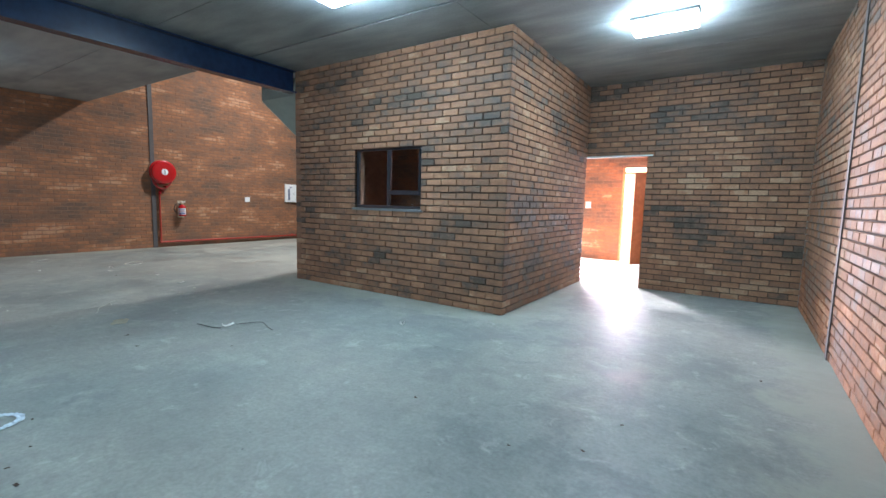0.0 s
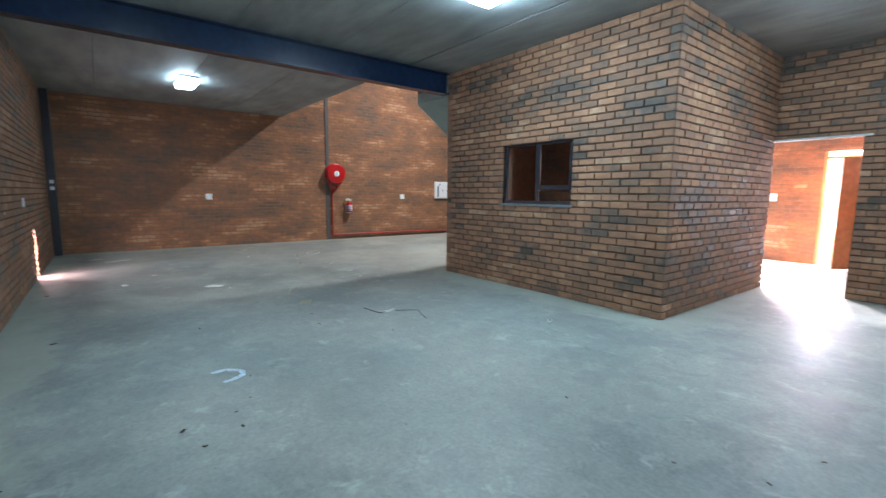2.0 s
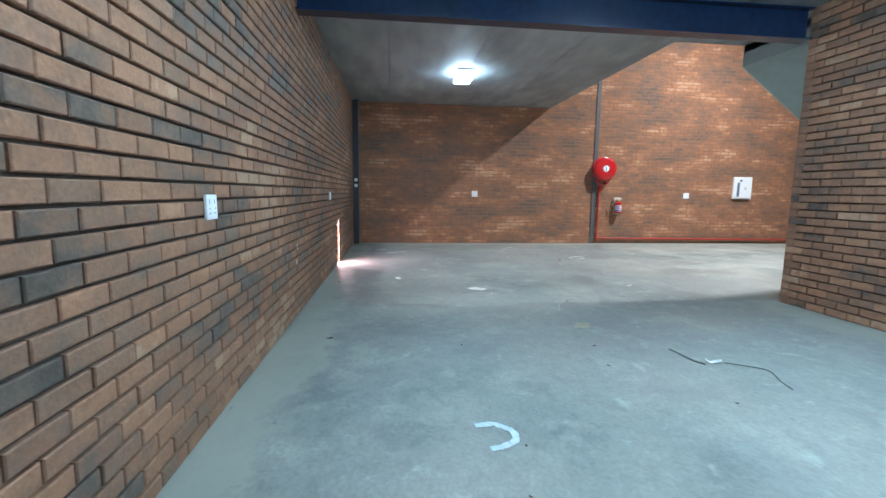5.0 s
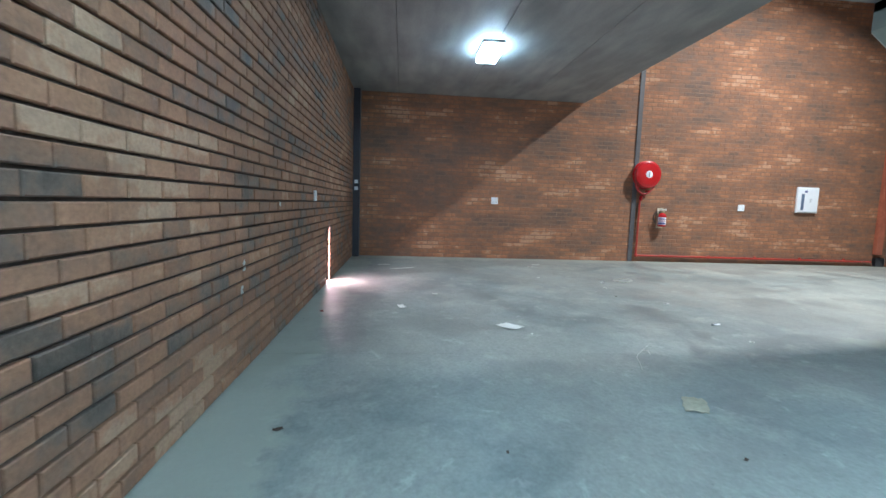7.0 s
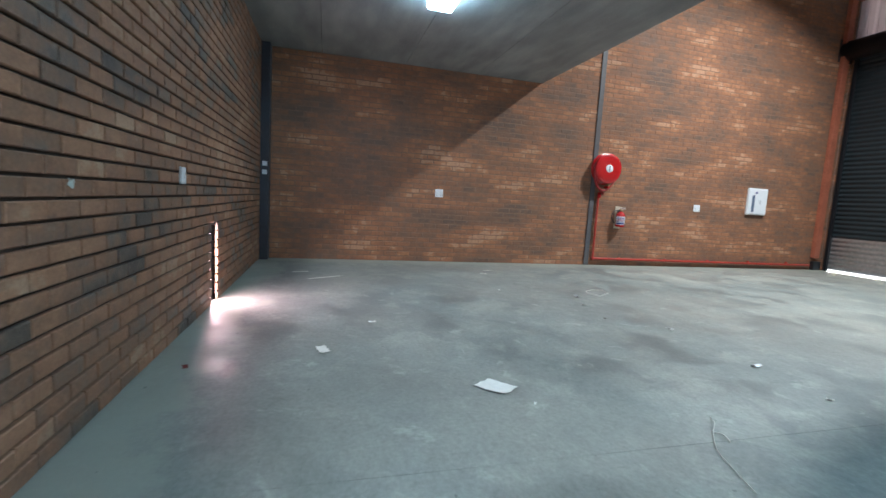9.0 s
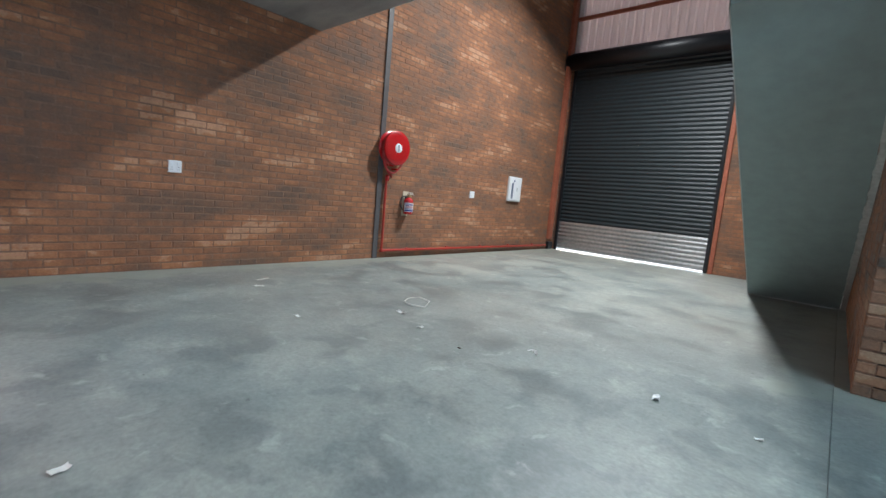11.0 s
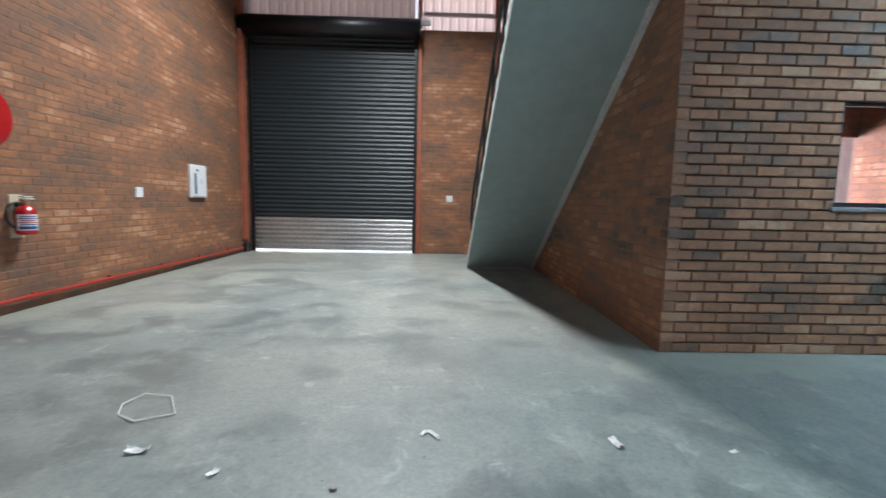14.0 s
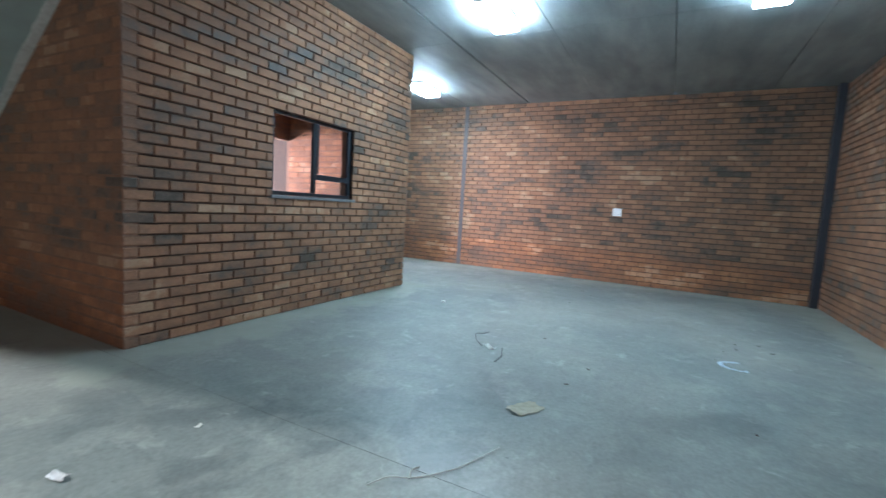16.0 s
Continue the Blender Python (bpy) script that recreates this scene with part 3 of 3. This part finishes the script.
bm = bmesh.new()
bm.from_mesh(flight.data)
bmesh.ops.recalc_face_normals(bm, faces=bm.faces[:])
bm.to_mesh(flight.data)
bm.free()
# rough cement edge where the flight meets the wall, and along its open side
rng = random.Random(5)
for x0, x1, drop in ((SX1 + 0.002, BX0 - 0.004, 0.02), (SX0 - 0.012, SX0 - 0.002, 0.0)):
    vs, fs = [], []
    K = 60
    for i in range(K + 1):
        yy = yb - (yb - top - 0.02) * i / K
        zz = SLOPE * (yb - yy) + 0.001
        j = rng.uniform(-0.012, 0.012)
        a, b = (x0 + j if drop else x0), x1
        for x in (a, b):
            vs.append((x - SX0, yy - 9.6, max(0.002, zz - drop)))
            vs.append((x - SX0, yy - 9.6, zz + 0.12 + (rng.uniform(-0.03, 0.03) if not drop else 0)))
    for i in range(K):
        k = 4 * i
        fs += [(k, k + 2, k + 6, k + 4), (k + 1, k + 5, k + 7, k + 3), (k, k + 4, k + 5, k + 1), (k + 2, k + 3, k + 7, k + 6)]
    mesh("cement_edge", vs, fs, cement_pale, st)
# steel balustrade on the open side of the flight
BAL_X = 0.05
step_top = lambda yy: SLOPE * (yb - yy) + 0.28
tube("handrail", [(BAL_X, yb + 0.05 - 9.6, step_top(yb) + 0.55), (BAL_X, yb - 0.15 - 9.6, step_top(yb - 0.15) + 0.90), (BAL_X, top + 0.1 - 9.6, step_top(top + 0.1) + 0.90)], 0.022, black_steel, st)
tube("mid_rail", [(BAL_X, yb - 0.15 - 9.6, step_top(yb - 0.15) + 0.45), (BAL_X, top + 0.1 - 9.6, step_top(top + 0.1) + 0.45)], 0.014, black_steel, st)
for k in range(6):
    yy = yb - 0.15 - k * 0.78
    tube("baluster", [(BAL_X, yy - 9.6, step_top(yy) - 0.25), (BAL_X, yy - 9.6, step_top(yy) + 0.90)], 0.02, black_steel, st)
    block("base_plate", BAL_X - 0.045, BAL_X + 0.045, yy - 9.65, yy - 9.55, step_top(yy) - 0.14, step_top(yy) - 0.02, black_steel, st, 0.004)
simple("stair_foot_strip", SX0, SX1, yb - 0.07, yb - 0.001, 0.001, 0.016, cement_pale, "thin pale cement line at the stair foot", "trim")

# ---- roller door ----
rd = empty("roller_shutter_door", ((DOOR[0] + DOOR[1]) / 2, YN, 0))
tagged(rd, "closed charcoal roller shutter with galvanised bottom slats", "roller door")
SL = 0.10
half = (DOOR[1] - DOOR[0]) / 2 - 0.004


def slat_mesh(m):
    vs, fs = [], []
    K = 8
    for i in range(K + 1):
        t = i / K
        yy = -0.017 * math.sin(math.pi * min(1.0, t / 0.82)) if t < 0.82 else 0.0
        vs += [(-half, yy, t * SL), (half, yy, t * SL)]
    for i in range(K):
        fs.append((2 * i, 2 * i + 1, 2 * i + 3, 2 * i + 2))
    d = bpy.data.meshes.new("slat")
    d.from_pydata(vs, [], fs)
    d.materials.append(m)
    d.shade_smooth()
    return d


dark, pale = slat_mesh(slat_dark), slat_mesh(galvanised)
for k in range(47):
    s = new("slat", pale if k < 7 else dark)
    s.parent = rd
    s.matrix_basis = pose(0, 0.03, 0.075 + k * SL)
    if k < 7:
        s["label"] = "bare galvanised slat"
block("bottom_bar", -half, half, 0.02, 0.05, 0.048, 0.076, galvanised, rd, 0.004)
for sx in (-1, 1):
    block("guide", sx * (half - 0.026) - 0.035, sx * (half - 0.026) + 0.035, -0.045, 0.012, 0.0, 4.72, black_steel, rd, 0.005)
hood = turned("hood", [(0.001, -half - 0.08), (0.21, -half - 0.08), (0.21, half + 0.06), (0.001, half + 0.06)], pose(0, -0.20, 4.86, 0, 90, 0), black_steel, rd, 24)
block("hood_plate", -half - 0.1, -half - 0.085, -0.42, 0.0, 4.62, 5.10, black_steel, rd, 0.004)
block("hood_plate", half + 0.065, half + 0.08, -0.42, 0.0, 4.62, 5.10, black_steel, rd, 0.004)
block("chain_box", -half - 0.13, -half - 0.015, -0.33, -0.10, 0.0, 0.20, black_steel, rd, 0.01)
fl = empty("floodlight", (-8.50, YN - 0.03, 5.02))
tagged(fl, "small white floodlight beside the roller door", "floodlight")
block("bracket", -0.02, 0.02, -0.06, 0.03, -0.02, 0.02, white_plastic, fl, 0.004)
block("housing", -0.11, 0.11, -0.14, -0.062, -0.05, 0.06, white_plastic, fl, 0.012)

# ---- ceiling lamps ----
def ceiling_lamp(m):
    e = empty("ceiling_lamp")
    tagged(e, "lit white fluorescent fitting on the concrete ceiling", "lamp", "ceiling lamps")
    block("tray", -0.32, 0.32, -0.15, 0.15, -0.035, 0.0, white_plastic, e, 0.008)
    block("diffuser", -0.31, 0.31, -0.14, 0.14, -0.12, -0.037, m, e, 0.02)
    return e


# worn is a fitting like the rest, its glow turned down; the next too
worn = ceiling_lamp(tube_glow_low)
worn.matrix_basis = pose(-9.62, 1.18, H - 0.001)
mid_lamp = ceiling_lamp(tube_glow_mid)
mid_lamp.matrix_basis = pose(-3.35, 0.45, H - 0.001)
first = ceiling_lamp(tube_glow)
spots = ((-3.56, 2.93), (-1.2, 5.2))
first.matrix_basis = pose(*spots[0], H - 0.001)
for x, y in spots[1:]:
    copy_thing(first, pose(x, y, H - 0.001))


# ---- wall fittings ----
def plate(name, at, rz, wd, ht, label, cat, kind):
    """A small box on a wall; local y looks out of the wall."""
    e = empty(name)
    tagged(e, label, cat, "wall boxes")
    block("box", -wd / 2, wd / 2, 0.0, 0.018, -ht / 2, ht / 2, white_plastic, e, 0.005)
    if kind == "socket":
        for sx in (-0.25, 0.25):
            block("rocker", sx * wd - 0.012, sx * wd + 0.012, 0.0185, 0.024, ht * 0.12, ht * 0.32, white_plastic, e, 0.002)
            for dx, dz in ((0, -0.05), (-0.2, -0.25), (0.2, -0.25)):
                block("socket_hole", sx * wd + dx * wd * 0.3 - 0.004, sx * wd + dx * wd * 0.3 + 0.004, 0.0182, 0.0192, dz * ht - 0.004, dz * ht + 0.004, grey_plastic, e)
    else:
        block("rocker", -0.014, 0.014, 0.0185, 0.025, -0.024, 0.024, white_plastic, e, 0.003)
    e.matrix_basis = pose(*at, 0, 0, rz)
    return e


plate("wall_socket", (XW, 1.93, 1.215), -90, 0.14, 0.14, "white double socket on the brick wall", "socket", "socket")
plate("wall_socket", (XW, 7.48, 1.24), -90, 0.15, 0.14, "white double socket on the brick wall", "socket", "socket")
plate("wall_socket", (-4.13, YS, 1.15), 0, 0.13, 0.13, "white socket box on the brick wall", "socket", "socket")
plate("light_switch", (-8.43, YS, 1.165), 0, 0.10, 0.12, "white switch plate on the brick wall", "switch", "switch")
plate("wall_socket", (XE, 1.97, 1.285), 90, 0.15, 0.14, "white double socket on the brick wall", "socket", "socket")
plate("wall_socket", (-7.90, YN, 1.265), 180, 0.14, 0.14, "white socket beside the roller door", "socket", "socket")
plate("light_switch", (-3.58, YN, 1.34), 180, 0.13, 0.16, "white switch in the bright lobby", "switch", "switch")

for z_ in (1.37, 1.50):
    plate("light_switch", (XW + 0.203, YS + 0.07, z_), -90, 0.07, 0.07, "small grey switch box on the corner column", "switch", "switch")

db = empty("distribution_board", (XW, 9.02, 1.46))
tagged(db, "white electrical distribution board on the brick", "switchboard")
block("case", 0.0, 0.05, -0.26, 0.26, -0.285, 0.285, white_plastic, db, 0.012)
block("cover", 0.0505, 0.062, -0.235, 0.235, -0.26, 0.26, white_plastic, db, 0.006)
block("breaker_row", 0.0625, 0.068, -0.17, -0.10, -0.22, 0.14, grey_blue, db, 0.003)
block("label_bar", 0.0625, 0.0645, -0.10, -0.04, 0.17, 0.21, label_blue, db)
for k in range(3):
    block("label_bar", 0.0625, 0.0640, 0.03, 0.09, 0.02 - 0.03 * k, 0.03 - 0.03 * k, grey_plastic, db)

# ---- fire hose reel ----
hr = empty("fire_hose_reel", (XW, 5.17, 1.875))
tagged(hr, "red fire hose reel mounted on the brick wall", "hose reel")
axis = pose(0, 0, 0, 0, 90, 0)
R0 = 0.285
turned("drum", [(0.03, 0.06), (R0, 0.06), (R0 + 0.008, 0.068), (R0, 0.078), (0.16, 0.08), (0.15, 0.20), (R0 - 0.01, 0.205), (R0, 0.215), (R0 - 0.012, 0.228), (0.20, 0.235), (0.10, 0.25), (0.001, 0.252)], axis, red_enamel, hr, 48)
turned("hub_label", [(0.075, 0.2525), (0.07, 0.257), (0.001, 0.258)], axis, white_plastic, hr, 24)
block("hub_bar", 0.2585, 0.2595, -0.012, 0.012, -0.055, 0.055, grey_plastic, hr)
coil = []
for k in range(24 * 7):
    a = 2 * math.pi * k / 24
    r = 0.20 + 0.035 * ((k // 72) % 3)
    coil.append((0.10 + 0.09 * (0.5 + 0.5 * math.sin(k / 24 * 1.3)), r * math.cos(a), r * math.sin(a)))
tube("hose", coil, 0.016, red_rubber, hr, 8)
tube("hose", spline([(0.16, -0.24, 0.05), (0.17, -0.26, -0.15), (0.16, -0.19, -0.33), (0.15, -0.06, -0.41), (0.15, 0.07, -0.37), (0.16, 0.20, -0.20), (0.16, 0.27, 0.0)]), 0.017, red_rubber, hr)
tube("hose", spline([(0.14, -0.22, -0.12), (0.12, -0.13, -0.36), (0.10, -0.02, -0.45), (0.08, 0.02, -0.48)]), 0.016, red_rubber, hr)
block("bracket", 0.0, 0.06, -0.06, 0.06, -0.30, 0.22, red_enamel, hr, 0.008)
block("guide_arm", 0.03, 0.20, 0.03, 0.055, -0.36, -0.33, red_enamel, hr, 0.004)
turned("valve", [(0.001, -0.05), (0.03, -0.05), (0.035, 0.0), (0.03, 0.05), (0.001, 0.05)], pose(0.07, -0.06, -0.5), red_enamel, hr, 16)

hr.scale = (0.86, 1.0, 1.0)

fp = empty("fire_pipe", (XW, 5.10, 0))
tagged(fp, "red water pipe running low along the wall", "pipe")
tube("riser", [(0.045, 0, 1.41), (0.045, 0, 0.135)], 0.022, red_pipe, fp)
tube("run", [(0.045, 0, 0.135), (0.045, 5.68, 0.105)], 0.022, red_pipe, fp)
for k in range(5):
    block("clip", 0.0, 0.03, 0.6 + 1.1 * k, 0.64 + 1.1 * k, 0.095, 0.165, red_pipe, fp, 0.003)
turned("elbow", [(0.001, -0.035), (0.033, -0.03), (0.033, 0.03), (0.001, 0.035)], pose(0.045, 0, 0.137), red_pipe, fp, 16)

# ---- fire extinguisher ----
ex = empty("fire_extinguisher", (XW, 5.60, 0.78))
tagged(ex, "small red fire extinguisher hung on the brick", "extinguisher")
place = pose(0.085, 0, 0)
turned("cylinder", [(0.001, 0.0), (0.055, 0.0), (0.068, 0.012), (0.07, 0.03), (0.07, 0.25), (0.06, 0.29), (0.035, 0.315), (0.022, 0.325), (0.022, 0.34)], place, red_enamel, ex, 28)


def arc_patch(name, rad, z0, z1, a0, a1, m, n=12):
    """A thin curved panel on the cylinder between the angles a0 and a1, in degrees from straight out of the wall."""
    vs, fs = [], []
    for i in range(n + 1):
        a = radians(a0 + (a1 - a0) * i / n)
        for q, zz in ((rad - 0.001, z0), (rad, z0), (rad, z1), (rad - 0.001, z1)):
            vs.append(place @ Vector((q * math.cos(a), q * math.sin(a), zz)))
    for i in range(n):
        for j in range(4):
            fs.append((4 * i + j, 4 * i + 4 + j, 4 * i + 4 + (j + 1) % 4, 4 * i + (j + 1) % 4))
    fs += [(0, 1, 2, 3), (4 * n + 3, 4 * n + 2, 4 * n + 1, 4 * n)]
    return mesh(name, vs, fs, m, ex)


arc_patch("label", 0.0715, 0.05, 0.225, -95, 35, white_plastic)
arc_patch("label_band", 0.0722, 0.06, 0.095, -85, 25, label_blue)
for k, (a0, a1) in enumerate(((-78, 18), (-84, 24), (-70, 10), (-84, 24), (-76, 16))):
    arc_patch("label_bar", 0.0722, 0.106 + 0.022 * k, 0.118 + 0.022 * k, a0, a1, label_red if k in (1, 2) else label_blue)
block("valve_head", 0.06, 0.11, -0.025, 0.025, 0.335, 0.385, brass, ex, 0.006)
block("lever", 0.06, 0.115, -0.03, 0.06, 0.388, 0.40, paper, ex, 0.004)
block("lever", 0.06, 0.112, -0.03, 0.055, 0.412, 0.424, paper, ex, 0.004)
tube("hose", spline([(0.09, -0.03, 0.36), (0.08, -0.12, 0.33), (0.07, -0.15, 0.20), (0.08, -0.10, 0.08)]), 0.010, black_steel, ex)
block("backboard", 0.001, 0.014, -0.055, 0.055, -0.04, 0.44, card_pale, ex, 0.003)["label"] = "cream backing board"
block("hook", 0.014, 0.05, -0.02, 0.02, 0.30, 0.36, black_steel, ex, 0.004)

ex.scale = (1.2, 1.25, 0.9)

# ---- lobby door, ajar ----
dr = empty("door_1", (-1.85, YN - 0.01, 0))
tagged(dr, "orange-brown wooden entrance door standing open", "door")
block("leaf", -0.045, 0.0, -0.84, 0.0, 0.01, 2.08, wood, dr, 0.004)
block("rail_panel", -0.058, -0.0455, -0.72, -0.12, 0.2, 0.9, wood, dr, 0.006)
block("rail_panel", -0.058, -0.0455, -0.72, -0.12, 1.1, 1.95, wood, dr, 0.006)
block("handle_plate", -0.052, -0.0455, -0.80, -0.76, 0.95, 1.15, brass, dr, 0.003)
tube("handle", [(-0.05, -0.78, 1.05), (-0.09, -0.78, 1.05), (-0.09, -0.67, 1.05)], 0.009, brass, dr)
dr.matrix_basis = pose(-1.85, YN - 0.01, 0, 0, 0, -40)
simple("door_frame", -2.80, -2.76, YN - 0.005, YN + 0.1, 0, 2.24, wood, "orange-brown wooden door frame", "door frame")
simple("door_frame", -1.89, -1.85, YN - 0.003, YN + 0.1, 0, 2.24, wood, "orange-brown wooden door frame", "door frame")
simple("door_frame", -2.758, -1.892, YN - 0.005, YN + 0.1, 2.10, 2.14, wood, "orange-brown wooden door frame", "door frame")


# ---- litter on the floor ----
def scrap(name, at, w_, d_, rz, m, label, cat, curl=0.012, seed=0):
    rg = random.Random(seed)
    K = 7
    vs, fs = [], []
    ph = rg.uniform(0, 6)
    for i in range(K):
        for j in range(K):
            u, v = i / (K - 1) - 0.5, j / (K - 1) - 0.5
            edge = 0.10 if (i in (0, K - 1) or j in (0, K - 1)) else 0.0
            x = u * w_ * (1 + rg.uniform(-edge, edge))
            y_ = v * d_ * (1 + rg.uniform(-edge, edge) * 1.6)
            z_ = 0.002 + curl * abs(math.sin(3 * u + ph) * (u * u + v * v) * 2.2) + rg.uniform(0, 0.002)
            vs.append((x, y_, z_))
    for i in range(K - 1):
        for j in range(K - 1):
            k = i * K + j
            fs.append((k, k + K, k + K + 1, k + 1))
    o = mesh(name, vs, fs, m)
    s = o.modifiers.new("thickness", "SOLIDIFY")
    s.thickness = 0.0018
    s.offset = 1.0
    o.matrix_basis = pose(at[0], at[1], 0, 0, 0, rz)
    return tagged(o, label, cat, "floor litter")


def leaf(at, size, rz, m=leaf_dark, label="tiny dark dry leaf on the concrete", seed=0):
    return scrap("dry_leaf", at, size, size * 0.5, rz, m, label, "leaf", size * 0.12, seed)


def cable(pts, r, m, label):
    return tagged(tube("wire_offcut", spline([(x, y, z) for x, y, z in pts]), r, m), label, "wire", "floor litter")


def ribbon(name, pts, w_, m, label, cat, seed):
    """A crumpled band that follows pts over the floor, its edges lifted unevenly."""
    rg = random.Random(seed)
    line = [Vector((x, y, 0)) for x, y in pts]
    line = [Vector(p) for p in spline([(p.x, p.y, 0) for p in line])]
    vs, fs = [], []
    for i, p in enumerate(line):
        d = (line[min(i + 1, len(line) - 1)] - line[max(i - 1, 0)]).normalized()
        side = Vector((-d.y, d.x, 0)) * w_ * rg.uniform(0.42, 0.54)
        for q, lift in ((-1, 0.008), (0, 0.004), (1, 0.008)):
            vs.append(p + side * q + Vector((0, 0, 0.003 + rg.uniform(0, lift))))
    for i in range(len(line) - 1):
        for j in (0, 1):
            k = 3 * i + j
            fs.append((k, k + 3, k + 4, k + 1))
    o = mesh(name, vs, fs, m)
    sol = o.modifiers.new("thickness", "SOLIDIFY")
    sol.thickness = 0.0015
    sol.offset = 1.0
    return tagged(o, label, cat, "floor litter")


scrap("paper_sheet", (-7.23, 1.04), 0.20, 0.15, 40, paper, "crumpled white paper on the concrete floor", "paper", seed=1)
scrap("paper_scrap", (-7.97, 0.03), 0.13, 0.07, 20, paper, "small white paper scrap on the floor", "paper", seed=2)
scrap("cardboard_scrap", (-5.60, 1.74), 0.13, 0.21, 60, card, "torn pale brown cardboard on the floor", "cardboard", 0.014, seed=4)
ribbon("plastic_film", [(-3.90, 0.40), (-3.91, 0.50), (-3.84, 0.58), (-3.75, 0.58), (-3.70, 0.51), (-3.68, 0.44)], 0.04, blue_film, "crescent of crumpled bluish plastic film on the floor", "plastic", 5)
ribbon("foil_wrapper", [(-8.31, 3.22), (-8.275, 3.265), (-8.23, 3.21), (-8.22, 3.18)], 0.025, foil, "bent foil scrap on the floor", "foil", 7)
scrap("foil_wrapper", (-7.33, 3.16), 0.04, 0.085, 10, foil, "crumpled foil scrap on the floor", "foil", 0.03, seed=8)
scrap("foil_wrapper", (-9.63, 3.06), 0.10, 0.045, 5, foil, "crumpled foil scrap on the floor", "foil", 0.02, seed=9)
scrap("paper_scrap", (-3.29, 3.51), 0.05, 0.04, 30, paper, "small white paper scrap on the floor", "paper", 0.03, seed=10)
scrap("paper_scrap", (-4.64, 2.35), 0.11, 0.05, 65, paper, "small white paper scrap on the floor", "paper", 0.03, seed=14)
for k, (x, y, q) in enumerate(((-10.0, 2.18, 0.06), (-11.2, 2.4, 0.10), (-9.2, 2.9, 0.06), (-8.65, 0.44, 0.07), (-6.99, 1.18, 0.025), (-6.78, 3.09, 0.04))):
    scrap("paper_scrap", (x, y), q, q * 0.55, 37 * k, paper, "small white paper scrap on the floor", "paper", 0.012, seed=20 + k)
scrap("timber_strip", (-10.77, 0.04), 0.46, 0.035, 120, paper, "pale strip of trim on the floor", "strip", 0.0, seed=11)
scrap("timber_strip", (-11.17, -0.30), 0.20, 0.03, 100, paper, "pale strip of trim on the floor", "strip", 0.0, seed=12)
scrap("timber_strip", (-11.53, 2.60), 0.17, 0.025, 108, paper, "pale strip of trim on the floor", "strip", 0.0, seed=15)
leaf((-7.75, -0.78), 0.06, 20, leaf_red, "small dry red leaf by the wall", seed=13)
LEAVES = ((-5.16, 0.52, 0.04), (-4.65, 1.53, 0.045), (-5.4, -0.57, 0.08), (-3.70, 0.62, 0.03), (-3.34, 0.53, 0.025), (-3.19, 0.41, 0.035), (-3.13, 0.12, 0.06), (-2.99, 0.40, 0.05), (-2.89, 0.19, 0.045), (-3.03, -0.60, 0.03), (-2.1, 2.2, 0.04), (-0.87, 2.66, 0.035), (-0.14, 4.05, 0.04), (-0.98, 2.23, 0.04), (-1.33, 2.04, 0.03), (-4.03, 2.03, 0.035), (-5.06, 1.61, 0.05), (-8.66, 2.79, 0.05))
for k, (x, y, q) in enumerate(LEAVES):
    leaf((x, y), 0.6 * q, 53 * k, seed=40 + k)

cable([(-4.94, 2.19, 0.006), (-4.82, 2.18, 0.02), (-4.70, 2.22, 0.006), (-4.60, 2.25, 0.012)], 0.005, wire_dark, "bent dark wire offcut on the floor")
cable([(-4.63, 2.43, 0.006), (-4.52, 2.53, 0.02), (-4.40, 2.58, 0.035), (-4.28, 2.56, 0.012), (-4.17, 2.54, 0.006)], 0.0035, wire_dark, "thin arched dark wire offcut on the floor")
cable([(-6.70, 2.09, 0.005), (-6.62, 2.03, 0.02), (-6.55, 1.95, 0.006), (-6.41, 1.83, 0.01), (-6.28, 1.78, 0.006), (-6.12, 1.71, 0.015)], 0.0028, wire_pale, "long pale wire offcut on the floor")
cable([(-6.57, 1.96, 0.006), (-6.52, 1.98, 0.015), (-6.47, 1.97, 0.006)], 0.004, wire_pale, "short pale wire offcut on the floor")
tagged(tube("strap_loop", [(-9.96, 3.41, 0.006), (-10.01, 3.52, 0.014), (-9.96, 3.64, 0.02), (-9.80, 3.63, 0.012), (-9.66, 3.42, 0.008), (-9.82, 3.33, 0.012), (-9.955, 3.405, 0.006)], 0.0045, paper), "loop of white packing strap on the floor", "strap", "floor litter")

# old mortar splashes stuck to the south wall
south = bpy.data.objects["wall_south"]
rg = random.Random(77)
for x, z_ in ((-6.17, 0.71), (-6.17, 0.67), (-6.13, 0.56), (-6.13, 0.53), (-7.0, 1.08), (-2.6, 1.95), (-2.9, 2.0), (-2.3, 1.8), (-3.3, 2.25)):
    vs = [(x, YS + 0.008, z_)]
    K = 11
    for k in range(K):
        a = 2 * math.pi * k / K
        q = rg.uniform(0.008, 0.034)
        vs.append((x + q * math.cos(a), YS + 0.003, z_ + q * 0.9 * math.sin(a)))
    mesh("mortar_splash", vs, [(0, 1 + k, 1 + (k + 1) % K) for k in range(K)], cement_pale, south)

# ---- bricks, laid last ----
for job in WALLS:
    lay_bricks(*job)
